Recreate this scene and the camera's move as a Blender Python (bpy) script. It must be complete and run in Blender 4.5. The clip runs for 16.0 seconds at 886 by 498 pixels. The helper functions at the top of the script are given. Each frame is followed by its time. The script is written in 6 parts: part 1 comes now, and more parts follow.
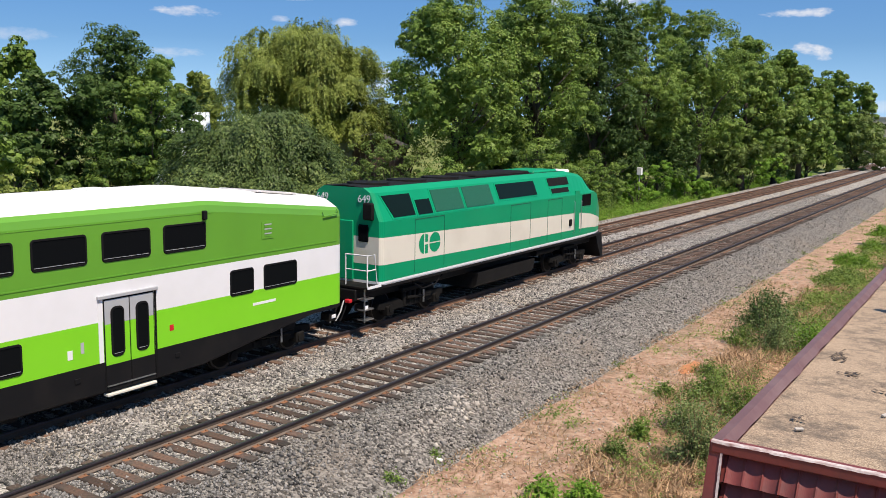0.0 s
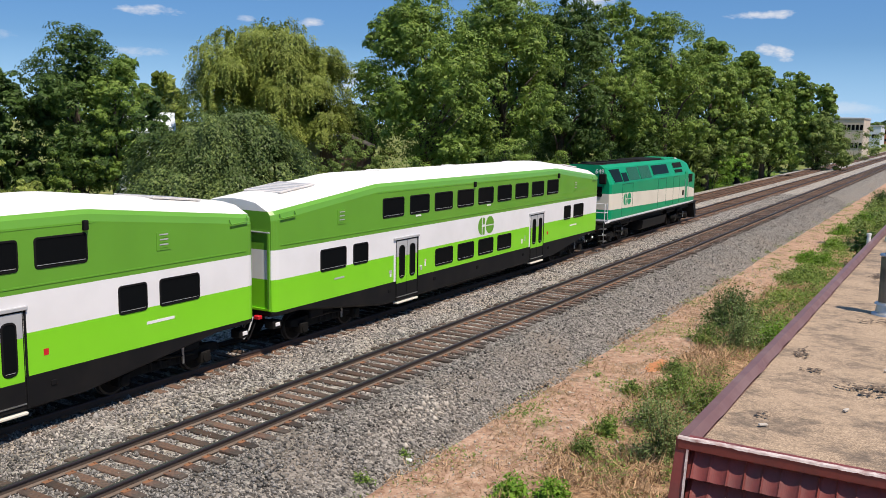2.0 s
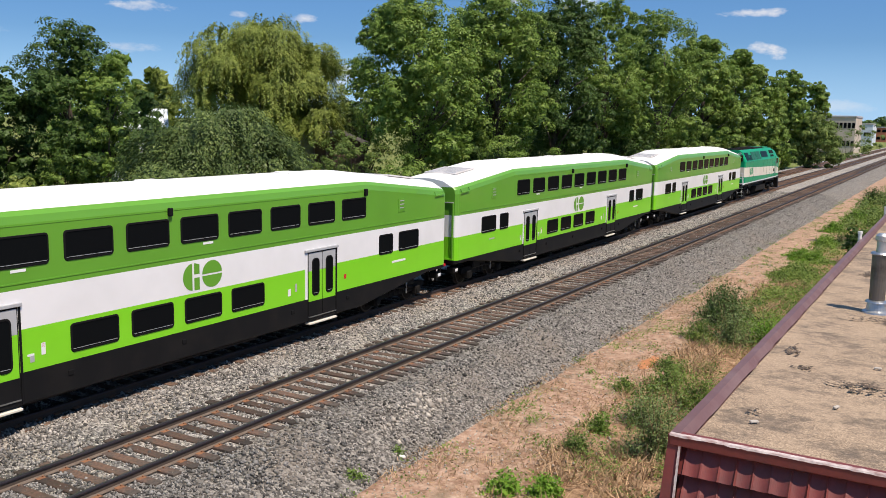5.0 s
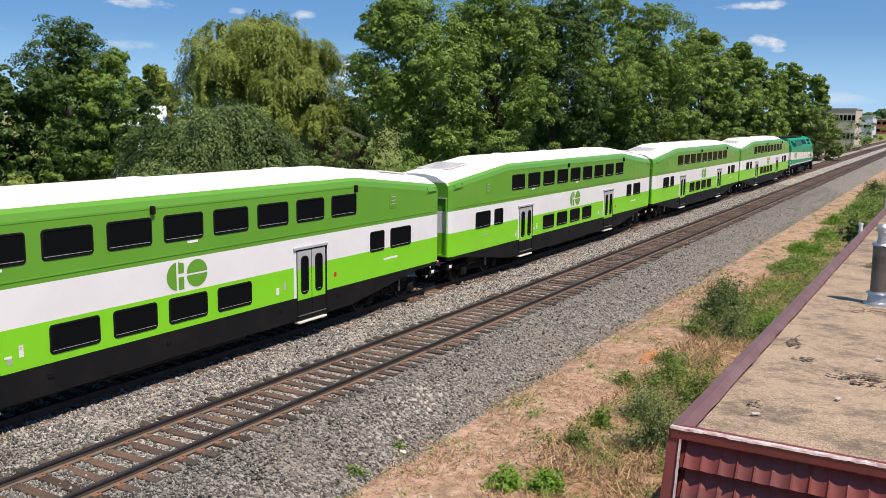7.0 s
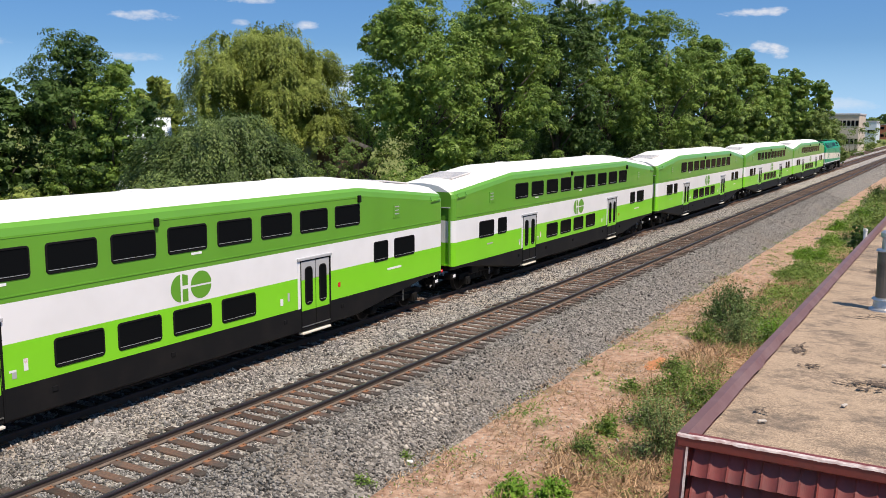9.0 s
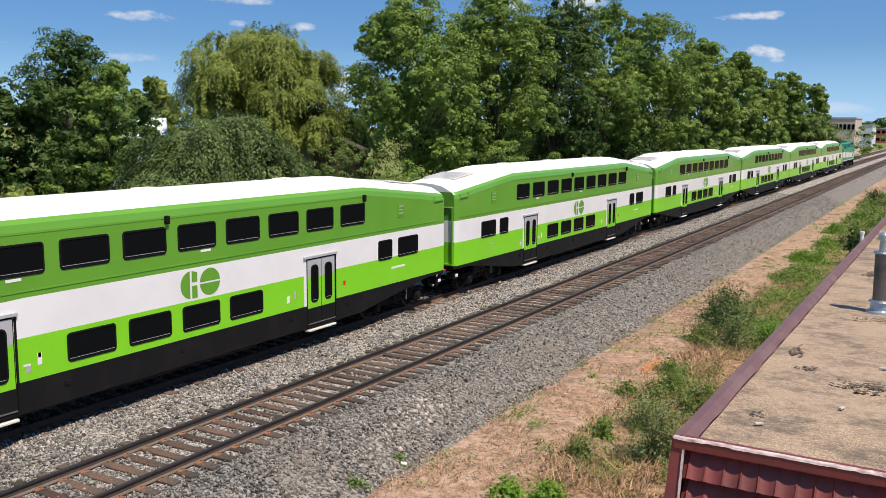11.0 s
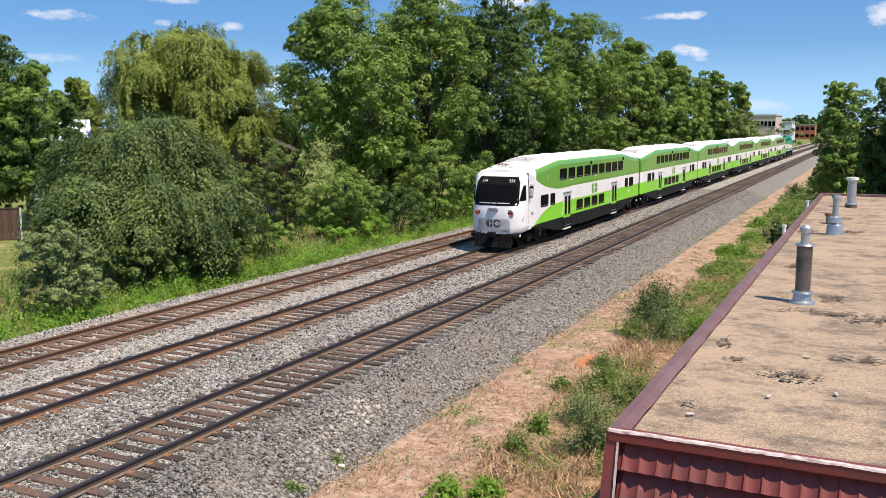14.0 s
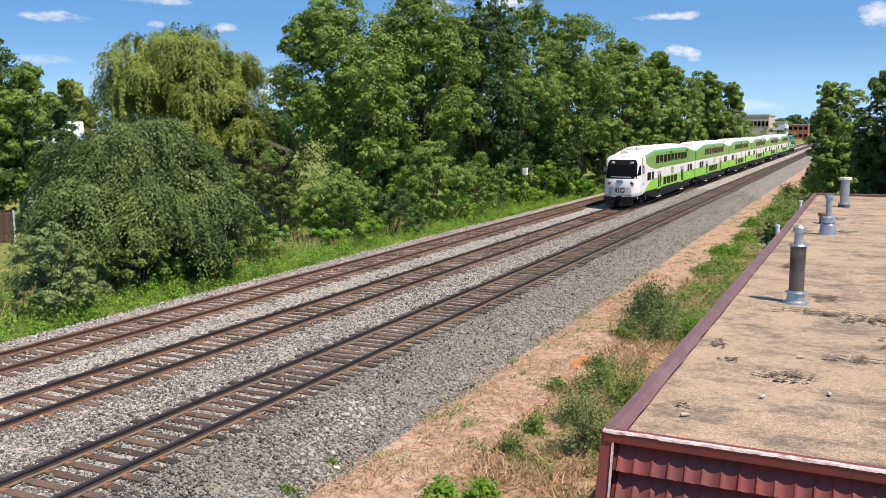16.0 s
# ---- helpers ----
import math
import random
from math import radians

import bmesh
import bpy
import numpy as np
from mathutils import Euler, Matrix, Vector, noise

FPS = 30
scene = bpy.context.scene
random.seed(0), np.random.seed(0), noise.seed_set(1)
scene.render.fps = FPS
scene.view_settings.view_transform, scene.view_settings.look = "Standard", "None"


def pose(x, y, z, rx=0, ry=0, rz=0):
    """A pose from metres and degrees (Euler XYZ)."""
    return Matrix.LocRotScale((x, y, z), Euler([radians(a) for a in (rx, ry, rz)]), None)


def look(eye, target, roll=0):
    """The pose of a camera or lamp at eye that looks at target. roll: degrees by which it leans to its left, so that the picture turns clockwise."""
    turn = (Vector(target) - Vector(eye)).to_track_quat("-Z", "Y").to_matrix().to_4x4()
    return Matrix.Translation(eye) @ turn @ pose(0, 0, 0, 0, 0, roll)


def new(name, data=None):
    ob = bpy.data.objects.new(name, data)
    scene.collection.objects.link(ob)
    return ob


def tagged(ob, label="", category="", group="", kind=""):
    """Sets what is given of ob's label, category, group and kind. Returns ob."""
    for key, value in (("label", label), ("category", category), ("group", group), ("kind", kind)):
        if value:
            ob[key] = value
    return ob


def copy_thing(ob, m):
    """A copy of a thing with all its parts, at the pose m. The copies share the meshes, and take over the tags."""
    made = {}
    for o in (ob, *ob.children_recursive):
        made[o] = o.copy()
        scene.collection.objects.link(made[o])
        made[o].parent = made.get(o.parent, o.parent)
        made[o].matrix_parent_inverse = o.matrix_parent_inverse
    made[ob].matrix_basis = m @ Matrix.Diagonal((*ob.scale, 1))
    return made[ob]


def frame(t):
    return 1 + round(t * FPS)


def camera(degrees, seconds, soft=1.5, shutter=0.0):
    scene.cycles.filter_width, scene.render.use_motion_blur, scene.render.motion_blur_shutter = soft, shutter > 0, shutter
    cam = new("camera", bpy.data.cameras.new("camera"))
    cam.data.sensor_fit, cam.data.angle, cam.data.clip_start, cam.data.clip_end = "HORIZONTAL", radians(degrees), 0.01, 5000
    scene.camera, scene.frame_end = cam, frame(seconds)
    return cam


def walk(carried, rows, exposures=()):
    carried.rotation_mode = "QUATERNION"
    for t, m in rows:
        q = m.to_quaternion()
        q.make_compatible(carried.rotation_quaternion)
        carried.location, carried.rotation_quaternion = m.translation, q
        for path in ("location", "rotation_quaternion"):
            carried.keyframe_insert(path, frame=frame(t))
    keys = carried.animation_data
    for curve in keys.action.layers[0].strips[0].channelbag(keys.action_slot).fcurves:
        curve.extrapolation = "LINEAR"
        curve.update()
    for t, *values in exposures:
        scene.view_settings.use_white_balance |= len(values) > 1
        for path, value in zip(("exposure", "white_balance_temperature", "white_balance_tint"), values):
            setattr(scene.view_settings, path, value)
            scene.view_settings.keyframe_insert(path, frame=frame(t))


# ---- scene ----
cam = camera(53.21, 16.0, soft=0.7, shutter=0.0)
PATH = [  # seconds, x, y, z, yaw, pitch, roll
    (0.0, 13.457, -2.776, 6.510, 32.631, -8.102, -0.934),
    (0.5, 13.456, -2.783, 6.505, 31.938, -7.907, -1.190),
    (1.0, 13.472, -2.829, 6.518, 31.542, -7.985, -1.341),
    (1.5, 13.465, -2.823, 6.512, 31.058, -8.116, -1.275),
    (2.0, 13.467, -2.803, 6.510, 30.551, -8.040, -0.948),
    (2.5, 13.472, -2.836, 6.526, 30.419, -7.931, -0.865),
    (3.0, 13.467, -2.820, 6.516, 30.410, -7.922, -0.980),
    (3.5, 13.470, -2.836, 6.509, 30.313, -8.007, -1.200),
    (4.0, 13.480, -2.847, 6.524, 30.225, -8.033, -1.268),
    (6.5, 13.481, -2.851, 6.529, 30.021, -8.567, -0.802),
    (7.0, 13.474, -2.783, 6.495, 30.098, -8.524, -0.684),
    (7.5, 13.476, -2.836, 6.521, 30.001, -8.492, -0.605),
    (8.0, 13.485, -2.842, 6.521, 29.928, -8.293, -0.308),
    (8.5, 13.488, -2.848, 6.523, 30.298, -8.056, -0.158),
    (11.0, 13.447, -2.716, 6.470, 30.099, -7.829, -0.444),
    (11.5, 13.440, -2.694, 6.462, 29.117, -7.935, -0.079),
    (12.0, 13.438, -2.674, 6.455, 27.966, -8.082, 0.076),
    (12.5, 13.434, -2.689, 6.455, 27.128, -8.080, -0.039),
    (13.0, 13.440, -2.689, 6.469, 26.473, -7.987, -0.055),
    (13.5, 13.440, -2.693, 6.455, 26.000, -7.842, -0.110),
    (14.0, 13.439, -2.703, 6.462, 25.740, -7.835, -0.003),
    (14.5, 13.436, -2.692, 6.447, 25.552, -7.816, -0.026),
    (15.0, 13.437, -2.693, 6.458, 25.372, -7.901, -0.003),
    (15.5, 13.441, -2.697, 6.465, 25.319, -7.900, 0.085),
    (16.0, 13.442, -2.713, 6.475, 25.363, -7.784, 0.151),
]
EXPOSURES = [(0, 0.24), (1, 0.15), (4, 0.15), (8.5, 0.20), (11.5, 0.16), (12.5, 0.24), (13.2, 0.36), (16, 0.42)]
walk(cam, [(t, pose(x, y, z, 90 + p, r, w)) for t, x, y, z, w, p, r in PATH], EXPOSURES)

# ---- world, sun, exposure ----
SUN_DIR = Vector((0.47, -0.15, 0.87)).normalized()
world = bpy.data.worlds.new("world")
scene.world = world
world.use_nodes = True
wn, wl = world.node_tree.nodes, world.node_tree.links
wn.clear()
w_out, w_bg, w_sky = wn.new("ShaderNodeOutputWorld"), wn.new("ShaderNodeBackground"), wn.new("ShaderNodeTexSky")
w_sky.sky_type, w_sky.sun_disc = "NISHITA", False
w_sky.sun_elevation = math.asin(SUN_DIR.z)
w_sky.sun_rotation = math.atan2(SUN_DIR.x, SUN_DIR.y)
w_sky.air_density, w_sky.dust_density, w_sky.ozone_density, w_sky.altitude = 1.0, 0.0, 3.0, 2500
w_bg.inputs["Strength"].default_value = 0.062
w_geo = wn.new("ShaderNodeTexCoord")


def wmath(op, a, b=None):
    n = wn.new("ShaderNodeMath")
    n.operation = op
    for i, v in enumerate((a, b)):
        if v is None:
            continue
        if isinstance(v, (int, float)):
            n.inputs[i].default_value = v
        else:
            wl.new(v, n.inputs[i])
    return n.outputs[0]


def clouds():
    """Small fair-weather clouds: soft noisy ellipses in the sky. Azimuth (from +y to -x), elevation, half sizes, in degrees."""
    sep = wn.new("ShaderNodeSeparateXYZ")
    wl.new(w_geo.outputs["Generated"], sep.inputs[0])
    x, y, z = sep.outputs
    az = wmath("MULTIPLY", wmath("ARCTAN2", wmath("MULTIPLY", x, -1.0), y), 57.2958)
    el = wmath("MULTIPLY", wmath("ARCSINE", z), 57.2958)
    noise_t = wn.new("ShaderNodeTexNoise")
    noise_t.inputs["Scale"].default_value, noise_t.inputs["Detail"].default_value, noise_t.inputs["Roughness"].default_value = 38.0, 7.0, 0.62
    stretch = wn.new("ShaderNodeMapping")
    stretch.inputs["Scale"].default_value = (1, 1, 2.2)
    wl.new(w_geo.outputs["Generated"], stretch.inputs[0])
    wl.new(stretch.outputs[0], noise_t.inputs["Vector"])
    wob = wmath("MULTIPLY", wmath("SUBTRACT", noise_t.outputs["Fac"], 0.5), 5.0)
    total = None
    for ca, ce, ha, he, slope, power in CLOUDS:
        da = wmath("SUBTRACT", az, ca)
        de = wmath("SUBTRACT", wmath("SUBTRACT", el, ce), wmath("MULTIPLY", da, slope))
        qa, qe = wmath("DIVIDE", da, ha), wmath("DIVIDE", de, he)
        rr = wmath("ADD", wmath("MULTIPLY", qa, qa), wmath("MULTIPLY", qe, qe))
        m = wmath("SUBTRACT", wmath("ADD", 1.0, wob), rr)
        ramp = wn.new("ShaderNodeClamp")
        wl.new(wmath("MULTIPLY", m, 0.75), ramp.inputs[0])
        v = wmath("MULTIPLY", ramp.outputs[0], power)
        total = v if total is None else wmath("MAXIMUM", total, v)
    return total


CLOUDS = [(11.23, 6.72, 2.27, 0.26, -0.02, 0.75), (10.36, 4.55, 1.10, 0.48, 0.25, 0.95), (48.56, 6.43, 1.83, 0.33, 0.00, 0.70), (42.40, 7.58, 2.01, 0.29, 0.00, 0.70), (-0.12, 6.50, 0.92, 0.81, 0.00, 0.80), (36.52, 2.72, 0.81, 0.66, 0.00, 0.80), (38.9, 6.1, 0.9, 0.28, 0.00, 0.75), (42.8, 6.2, 0.7, 0.2, 0.00, 0.5), (26.20, 7.54, 1.46, 0.51, 0.00, 0.90), (21.22, 7.65, 1.83, 0.59, 0.00, 0.90), (24.06, 5.47, 0.44, 0.37, 0.00, 0.80), (6.03, 1.27, 1.46, 0.37, 0.00, 0.35), (57.89, 4.65, 2.20, 0.37, 0.00, 0.30), (49.45, 4.02, 2.20, 0.29, 0.00, 0.40)]
mix = wn.new("ShaderNodeMixRGB")
mix.inputs["Color2"].default_value = (12.0, 12.0, 12.6, 1)
wl.new(clouds(), mix.inputs["Fac"])
tone = wn.new("ShaderNodeHueSaturation")
tone.inputs["Hue"].default_value, tone.inputs["Saturation"].default_value = 0.512, 1.5
wl.new(w_sky.outputs[0], tone.inputs["Color"])
haze = wn.new("ShaderNodeMixRGB")
haze.inputs["Color2"].default_value = (5.6, 10.0, 16.4, 1)
w_sep = wn.new("ShaderNodeSeparateXYZ")
wl.new(w_geo.outputs["Generated"], w_sep.inputs[0])
w_low = wn.new("ShaderNodeClamp")
w_low.inputs["Min"].default_value = 0.30
wl.new(wmath("SUBTRACT", 0.70, wmath("MULTIPLY", w_sep.outputs[2], 4.6)), w_low.inputs[0])
wl.new(w_low.outputs[0], haze.inputs["Fac"])
wl.new(tone.outputs[0], haze.inputs["Color1"])
wl.new(haze.outputs[0], mix.inputs["Color1"])
wl.new(mix.outputs[0], w_bg.inputs["Color"])
wl.new(w_bg.outputs[0], w_out.inputs["Surface"])

sun = new("sun", bpy.data.lights.new("sun", "SUN"))
sun.data.energy, sun.data.angle, sun.data.color = 5.2, radians(0.53), (1.0, 0.872, 0.735)
sun.matrix_world = look((0, 0, 60), Vector((0, 0, 60)) - SUN_DIR)

# ---- materials ----


def material(name, color, rough=0.6, metal=0.0, grain=None, grain_amount=0.25, stain=None, stain_color=None, stain_amount=0.4,
             bump=0.0, bump_scale=None, spec=0.5, island=0.0, per_object=0.0, coat=0.0):
    """A surface with fine grain and larger stains, in metres of the object's own space."""
    m = bpy.data.materials.new(name)
    m.use_nodes = True
    n, l = m.node_tree.nodes, m.node_tree.links
    p = n["Principled BSDF"]
    p.inputs["Roughness"].default_value, p.inputs["Metallic"].default_value = rough, metal
    p.inputs["Specular IOR Level"].default_value = spec
    p.inputs["Coat Weight"].default_value = coat
    tc = n.new("ShaderNodeTexCoord")
    out = None
    base = n.new("ShaderNodeRGB")
    base.outputs[0].default_value = (*color, 1)
    out = base.outputs[0]

    def noise_node(scale, detail=4.0):
        t = n.new("ShaderNodeTexNoise")
        t.inputs["Scale"].default_value, t.inputs["Detail"].default_value = scale, detail
        l.new(tc.outputs["Object"], t.inputs["Vector"])
        return t.outputs["Fac"]

    def blend(fac, col, amount, lo, hi):
        nonlocal out
        r = n.new("ShaderNodeMapRange")
        r.inputs[1].default_value, r.inputs[2].default_value, r.inputs[4].default_value = lo, hi, amount
        l.new(fac, r.inputs[0])
        x = n.new("ShaderNodeMixRGB")
        l.new(r.outputs[0], x.inputs["Fac"])
        l.new(out, x.inputs["Color1"])
        x.inputs["Color2"].default_value = (*col, 1)
        out = x.outputs[0]

    if stain:
        blend(noise_node(stain), stain_color or tuple(c * 0.5 for c in color), stain_amount, 0.45, 0.7)
    if grain:
        blend(noise_node(grain, 3.0), tuple(c * 0.45 for c in color), grain_amount, 0.4, 0.65)
    for src, amount in (("island", island), ("object", per_object)):
        if not amount:
            continue
        if src == "island":
            rnd = n.new("ShaderNodeNewGeometry").outputs["Random Per Island"]
        else:
            rnd = n.new("ShaderNodeObjectInfo").outputs["Random"]
        r = n.new("ShaderNodeMapRange")
        r.inputs[3].default_value, r.inputs[4].default_value = 1 - amount, 1 + amount
        l.new(rnd, r.inputs[0])
        h = n.new("ShaderNodeHueSaturation")
        l.new(r.outputs[0], h.inputs["Value"])
        l.new(out, h.inputs["Color"])
        out = h.outputs[0]
    l.new(out, p.inputs["Base Color"])
    if bump:
        b = n.new("ShaderNodeBump")
        b.inputs["Strength"].default_value, b.inputs["Distance"].default_value = min(1.0, bump), 0.02
        l.new(noise_node(bump_scale or grain or 30.0), b.inputs["Height"])
        l.new(b.outputs[0], p.inputs["Normal"])
    return m


def foliage(name, color, yellow, translucent=0.26, gloss=0.5):
    """Leaves: each leaf has its own shade, whole boughs vary, light passes through."""
    m = bpy.data.materials.new(name)
    m.use_nodes = True
    n, l = m.node_tree.nodes, m.node_tree.links
    p, outn = n["Principled BSDF"], n["Material Output"]
    tc, geo = n.new("ShaderNodeTexCoord"), n.new("ShaderNodeNewGeometry")
    t = n.new("ShaderNodeTexNoise")
    t.inputs["Scale"].default_value = 0.55
    l.new(tc.outputs["Object"], t.inputs["Vector"])
    a = n.new("ShaderNodeMath")
    a.operation = "ADD"
    l.new(t.outputs["Fac"], a.inputs[0])
    sc = n.new("ShaderNodeMath")
    sc.operation = "MULTIPLY_ADD"
    sc.inputs[1].default_value, sc.inputs[2].default_value = 0.42, -0.21
    l.new(geo.outputs["Random Per Island"], sc.inputs[0])
    l.new(sc.outputs[0], a.inputs[1])
    ramp = n.new("ShaderNodeValToRGB")
    ramp.color_ramp.elements[0].position, ramp.color_ramp.elements[0].color = 0.2, (*(c * 0.62 for c in color), 1)
    ramp.color_ramp.elements[1].position, ramp.color_ramp.elements[1].color = 0.9, (*yellow, 1)
    e = ramp.color_ramp.elements.new(0.5)
    e.color = (*color, 1)
    l.new(a.outputs[0], ramp.inputs[0])
    l.new(ramp.outputs[0], p.inputs["Base Color"])
    p.inputs["Roughness"].default_value = gloss
    p.inputs["Specular IOR Level"].default_value = 0.25
    tr = n.new("ShaderNodeBsdfTranslucent")
    l.new(ramp.outputs[0], tr.inputs["Color"])
    mx = n.new("ShaderNodeMixShader")
    mx.inputs[0].default_value = translucent
    l.new(p.outputs[0], mx.inputs[1])
    l.new(tr.outputs[0], mx.inputs[2])
    l.new(mx.outputs[0], outn.inputs["Surface"])
    return m


def zoned_ground():
    """One sheet of earth: grass beyond the tracks, trodden dirt beside the ballast, dry straw and litter by the building."""
    m = bpy.data.materials.new("ground")
    m.use_nodes = True
    n, l = m.node_tree.nodes, m.node_tree.links
    p = n["Principled BSDF"]
    p.inputs["Roughness"].default_value = 0.95
    p.inputs["Specular IOR Level"].default_value = 0.1
    tc = n.new("ShaderNodeTexCoord")
    sep = n.new("ShaderNodeSeparateXYZ")
    l.new(tc.outputs["Object"], sep.inputs[0])

    def tex(scale, detail=5.0, rough=0.6):
        t = n.new("ShaderNodeTexNoise")
        t.inputs["Scale"].default_value, t.inputs["Detail"].default_value, t.inputs["Roughness"].default_value = scale, detail, rough
        l.new(tc.outputs["Object"], t.inputs["Vector"])
        return t.outputs["Fac"]

    def ramp(fac, *stops):
        r = n.new("ShaderNodeValToRGB")
        els = r.color_ramp.elements
        els[0].position, els[0].color = stops[0][0], (*stops[0][1], 1)
        els[1].position, els[1].color = stops[-1][0], (*stops[-1][1], 1)
        for pos, col in stops[1:-1]:
            els.new(pos).color = (*col, 1)
        l.new(fac, r.inputs[0])
        return r.outputs[0]

    def zone(lo, hi, wobble):
        s = n.new("ShaderNodeMath")
        s.operation = "MULTIPLY_ADD"
        l.new(tex(0.45), s.inputs[0])
        s.inputs[1].default_value = wobble
        l.new(sep.outputs[0], s.inputs[2])
        r = n.new("ShaderNodeMapRange")
        r.inputs[1].default_value, r.inputs[2].default_value = lo + wobble / 2, hi + wobble / 2
        l.new(s.outputs[0], r.inputs[0])
        return r.outputs[0]

    def mixc(fac, a, b):
        x = n.new("ShaderNodeMixRGB")
        l.new(fac, x.inputs["Fac"])
        l.new(a, x.inputs["Color1"])
        l.new(b, x.inputs["Color2"])
        return x.outputs[0]

    grass = ramp(tex(0.7), (0.3, (0.07, 0.12, 0.03)), (0.5, (0.16, 0.19, 0.055)), (0.72, (0.30, 0.27, 0.11)))
    dirt = ramp(tex(3.2, 10.0, 0.78), (0.30, (0.14, 0.085, 0.058)), (0.43, (0.31, 0.19, 0.13)), (0.54, (0.46, 0.31, 0.222)), (0.70, (0.60, 0.45, 0.345)))
    dirt = mixc(ramp(tex(0.9, 6.0, 0.7), (0.50, (0, 0, 0)), (0.64, (0.75, 0.75, 0.75))), dirt, ramp(tex(6.0, 8.0, 0.75), (0.35, (0.09, 0.075, 0.045)), (0.55, (0.25, 0.19, 0.125)), (0.7, (0.42, 0.33, 0.24))))
    straw = ramp(tex(5.0, 8.0, 0.75), (0.3, (0.07, 0.045, 0.028)), (0.48, (0.30, 0.185, 0.11)), (0.72, (0.54, 0.38, 0.24)))
    col = mixc(zone(-2.0, 2.0, 0.0), grass, dirt)
    col = mixc(zone(5.9, 6.9, 2.2), col, straw)
    l.new(col, p.inputs["Base Color"])
    b = n.new("ShaderNodeBump")
    b.inputs["Strength"].default_value, b.inputs["Distance"].default_value = 0.9, 0.05
    l.new(tex(9.0, 8.0, 0.7), b.inputs["Height"])
    l.new(b.outputs[0], p.inputs["Normal"])
    return m


def stones_material(name, dark, light, warm, cell):
    """Crushed stone: cells of their own grey with dark joints, and larger weathered patches."""
    m = bpy.data.materials.new(name)
    m.use_nodes = True
    n, l = m.node_tree.nodes, m.node_tree.links
    p = n["Principled BSDF"]
    p.inputs["Roughness"].default_value = 0.9
    tc = n.new("ShaderNodeTexCoord")
    v = n.new("ShaderNodeTexVoronoi")
    v.inputs["Scale"].default_value = cell
    l.new(tc.outputs["Object"], v.inputs["Vector"])
    r = n.new("ShaderNodeValToRGB")
    els = r.color_ramp.elements
    els[0].position, els[0].color = 0.05, (*dark, 1)
    els[1].position, els[1].color = 0.95, (*light, 1)
    els.new(0.6).color = (*[(a + b) / 2 for a, b in zip(dark, light)], 1)
    s = n.new("ShaderNodeSeparateColor")
    l.new(v.outputs["Color"], s.inputs[0])
    l.new(s.outputs[0], r.inputs[0])
    t = n.new("ShaderNodeTexNoise")
    t.inputs["Scale"].default_value, t.inputs["Detail"].default_value = 0.5, 4.0
    l.new(tc.outputs["Object"], t.inputs["Vector"])
    mr = n.new("ShaderNodeMapRange")
    mr.inputs[1].default_value, mr.inputs[2].default_value, mr.inputs[4].default_value = 0.45, 0.75, 0.6
    l.new(t.outputs["Fac"], mr.inputs[0])
    x = n.new("ShaderNodeMixRGB")
    x.inputs["Color2"].default_value = (*warm, 1)
    l.new(mr.outputs[0], x.inputs["Fac"])
    l.new(r.outputs[0], x.inputs["Color1"])
    l.new(x.outputs[0], p.inputs["Base Color"])
    b = n.new("ShaderNodeBump")
    b.invert = True
    b.inputs["Strength"].default_value, b.inputs["Distance"].default_value = 1.0, 0.05
    l.new(v.outputs["Distance"], b.inputs["Height"])
    l.new(b.outputs[0], p.inputs["Normal"])
    return m


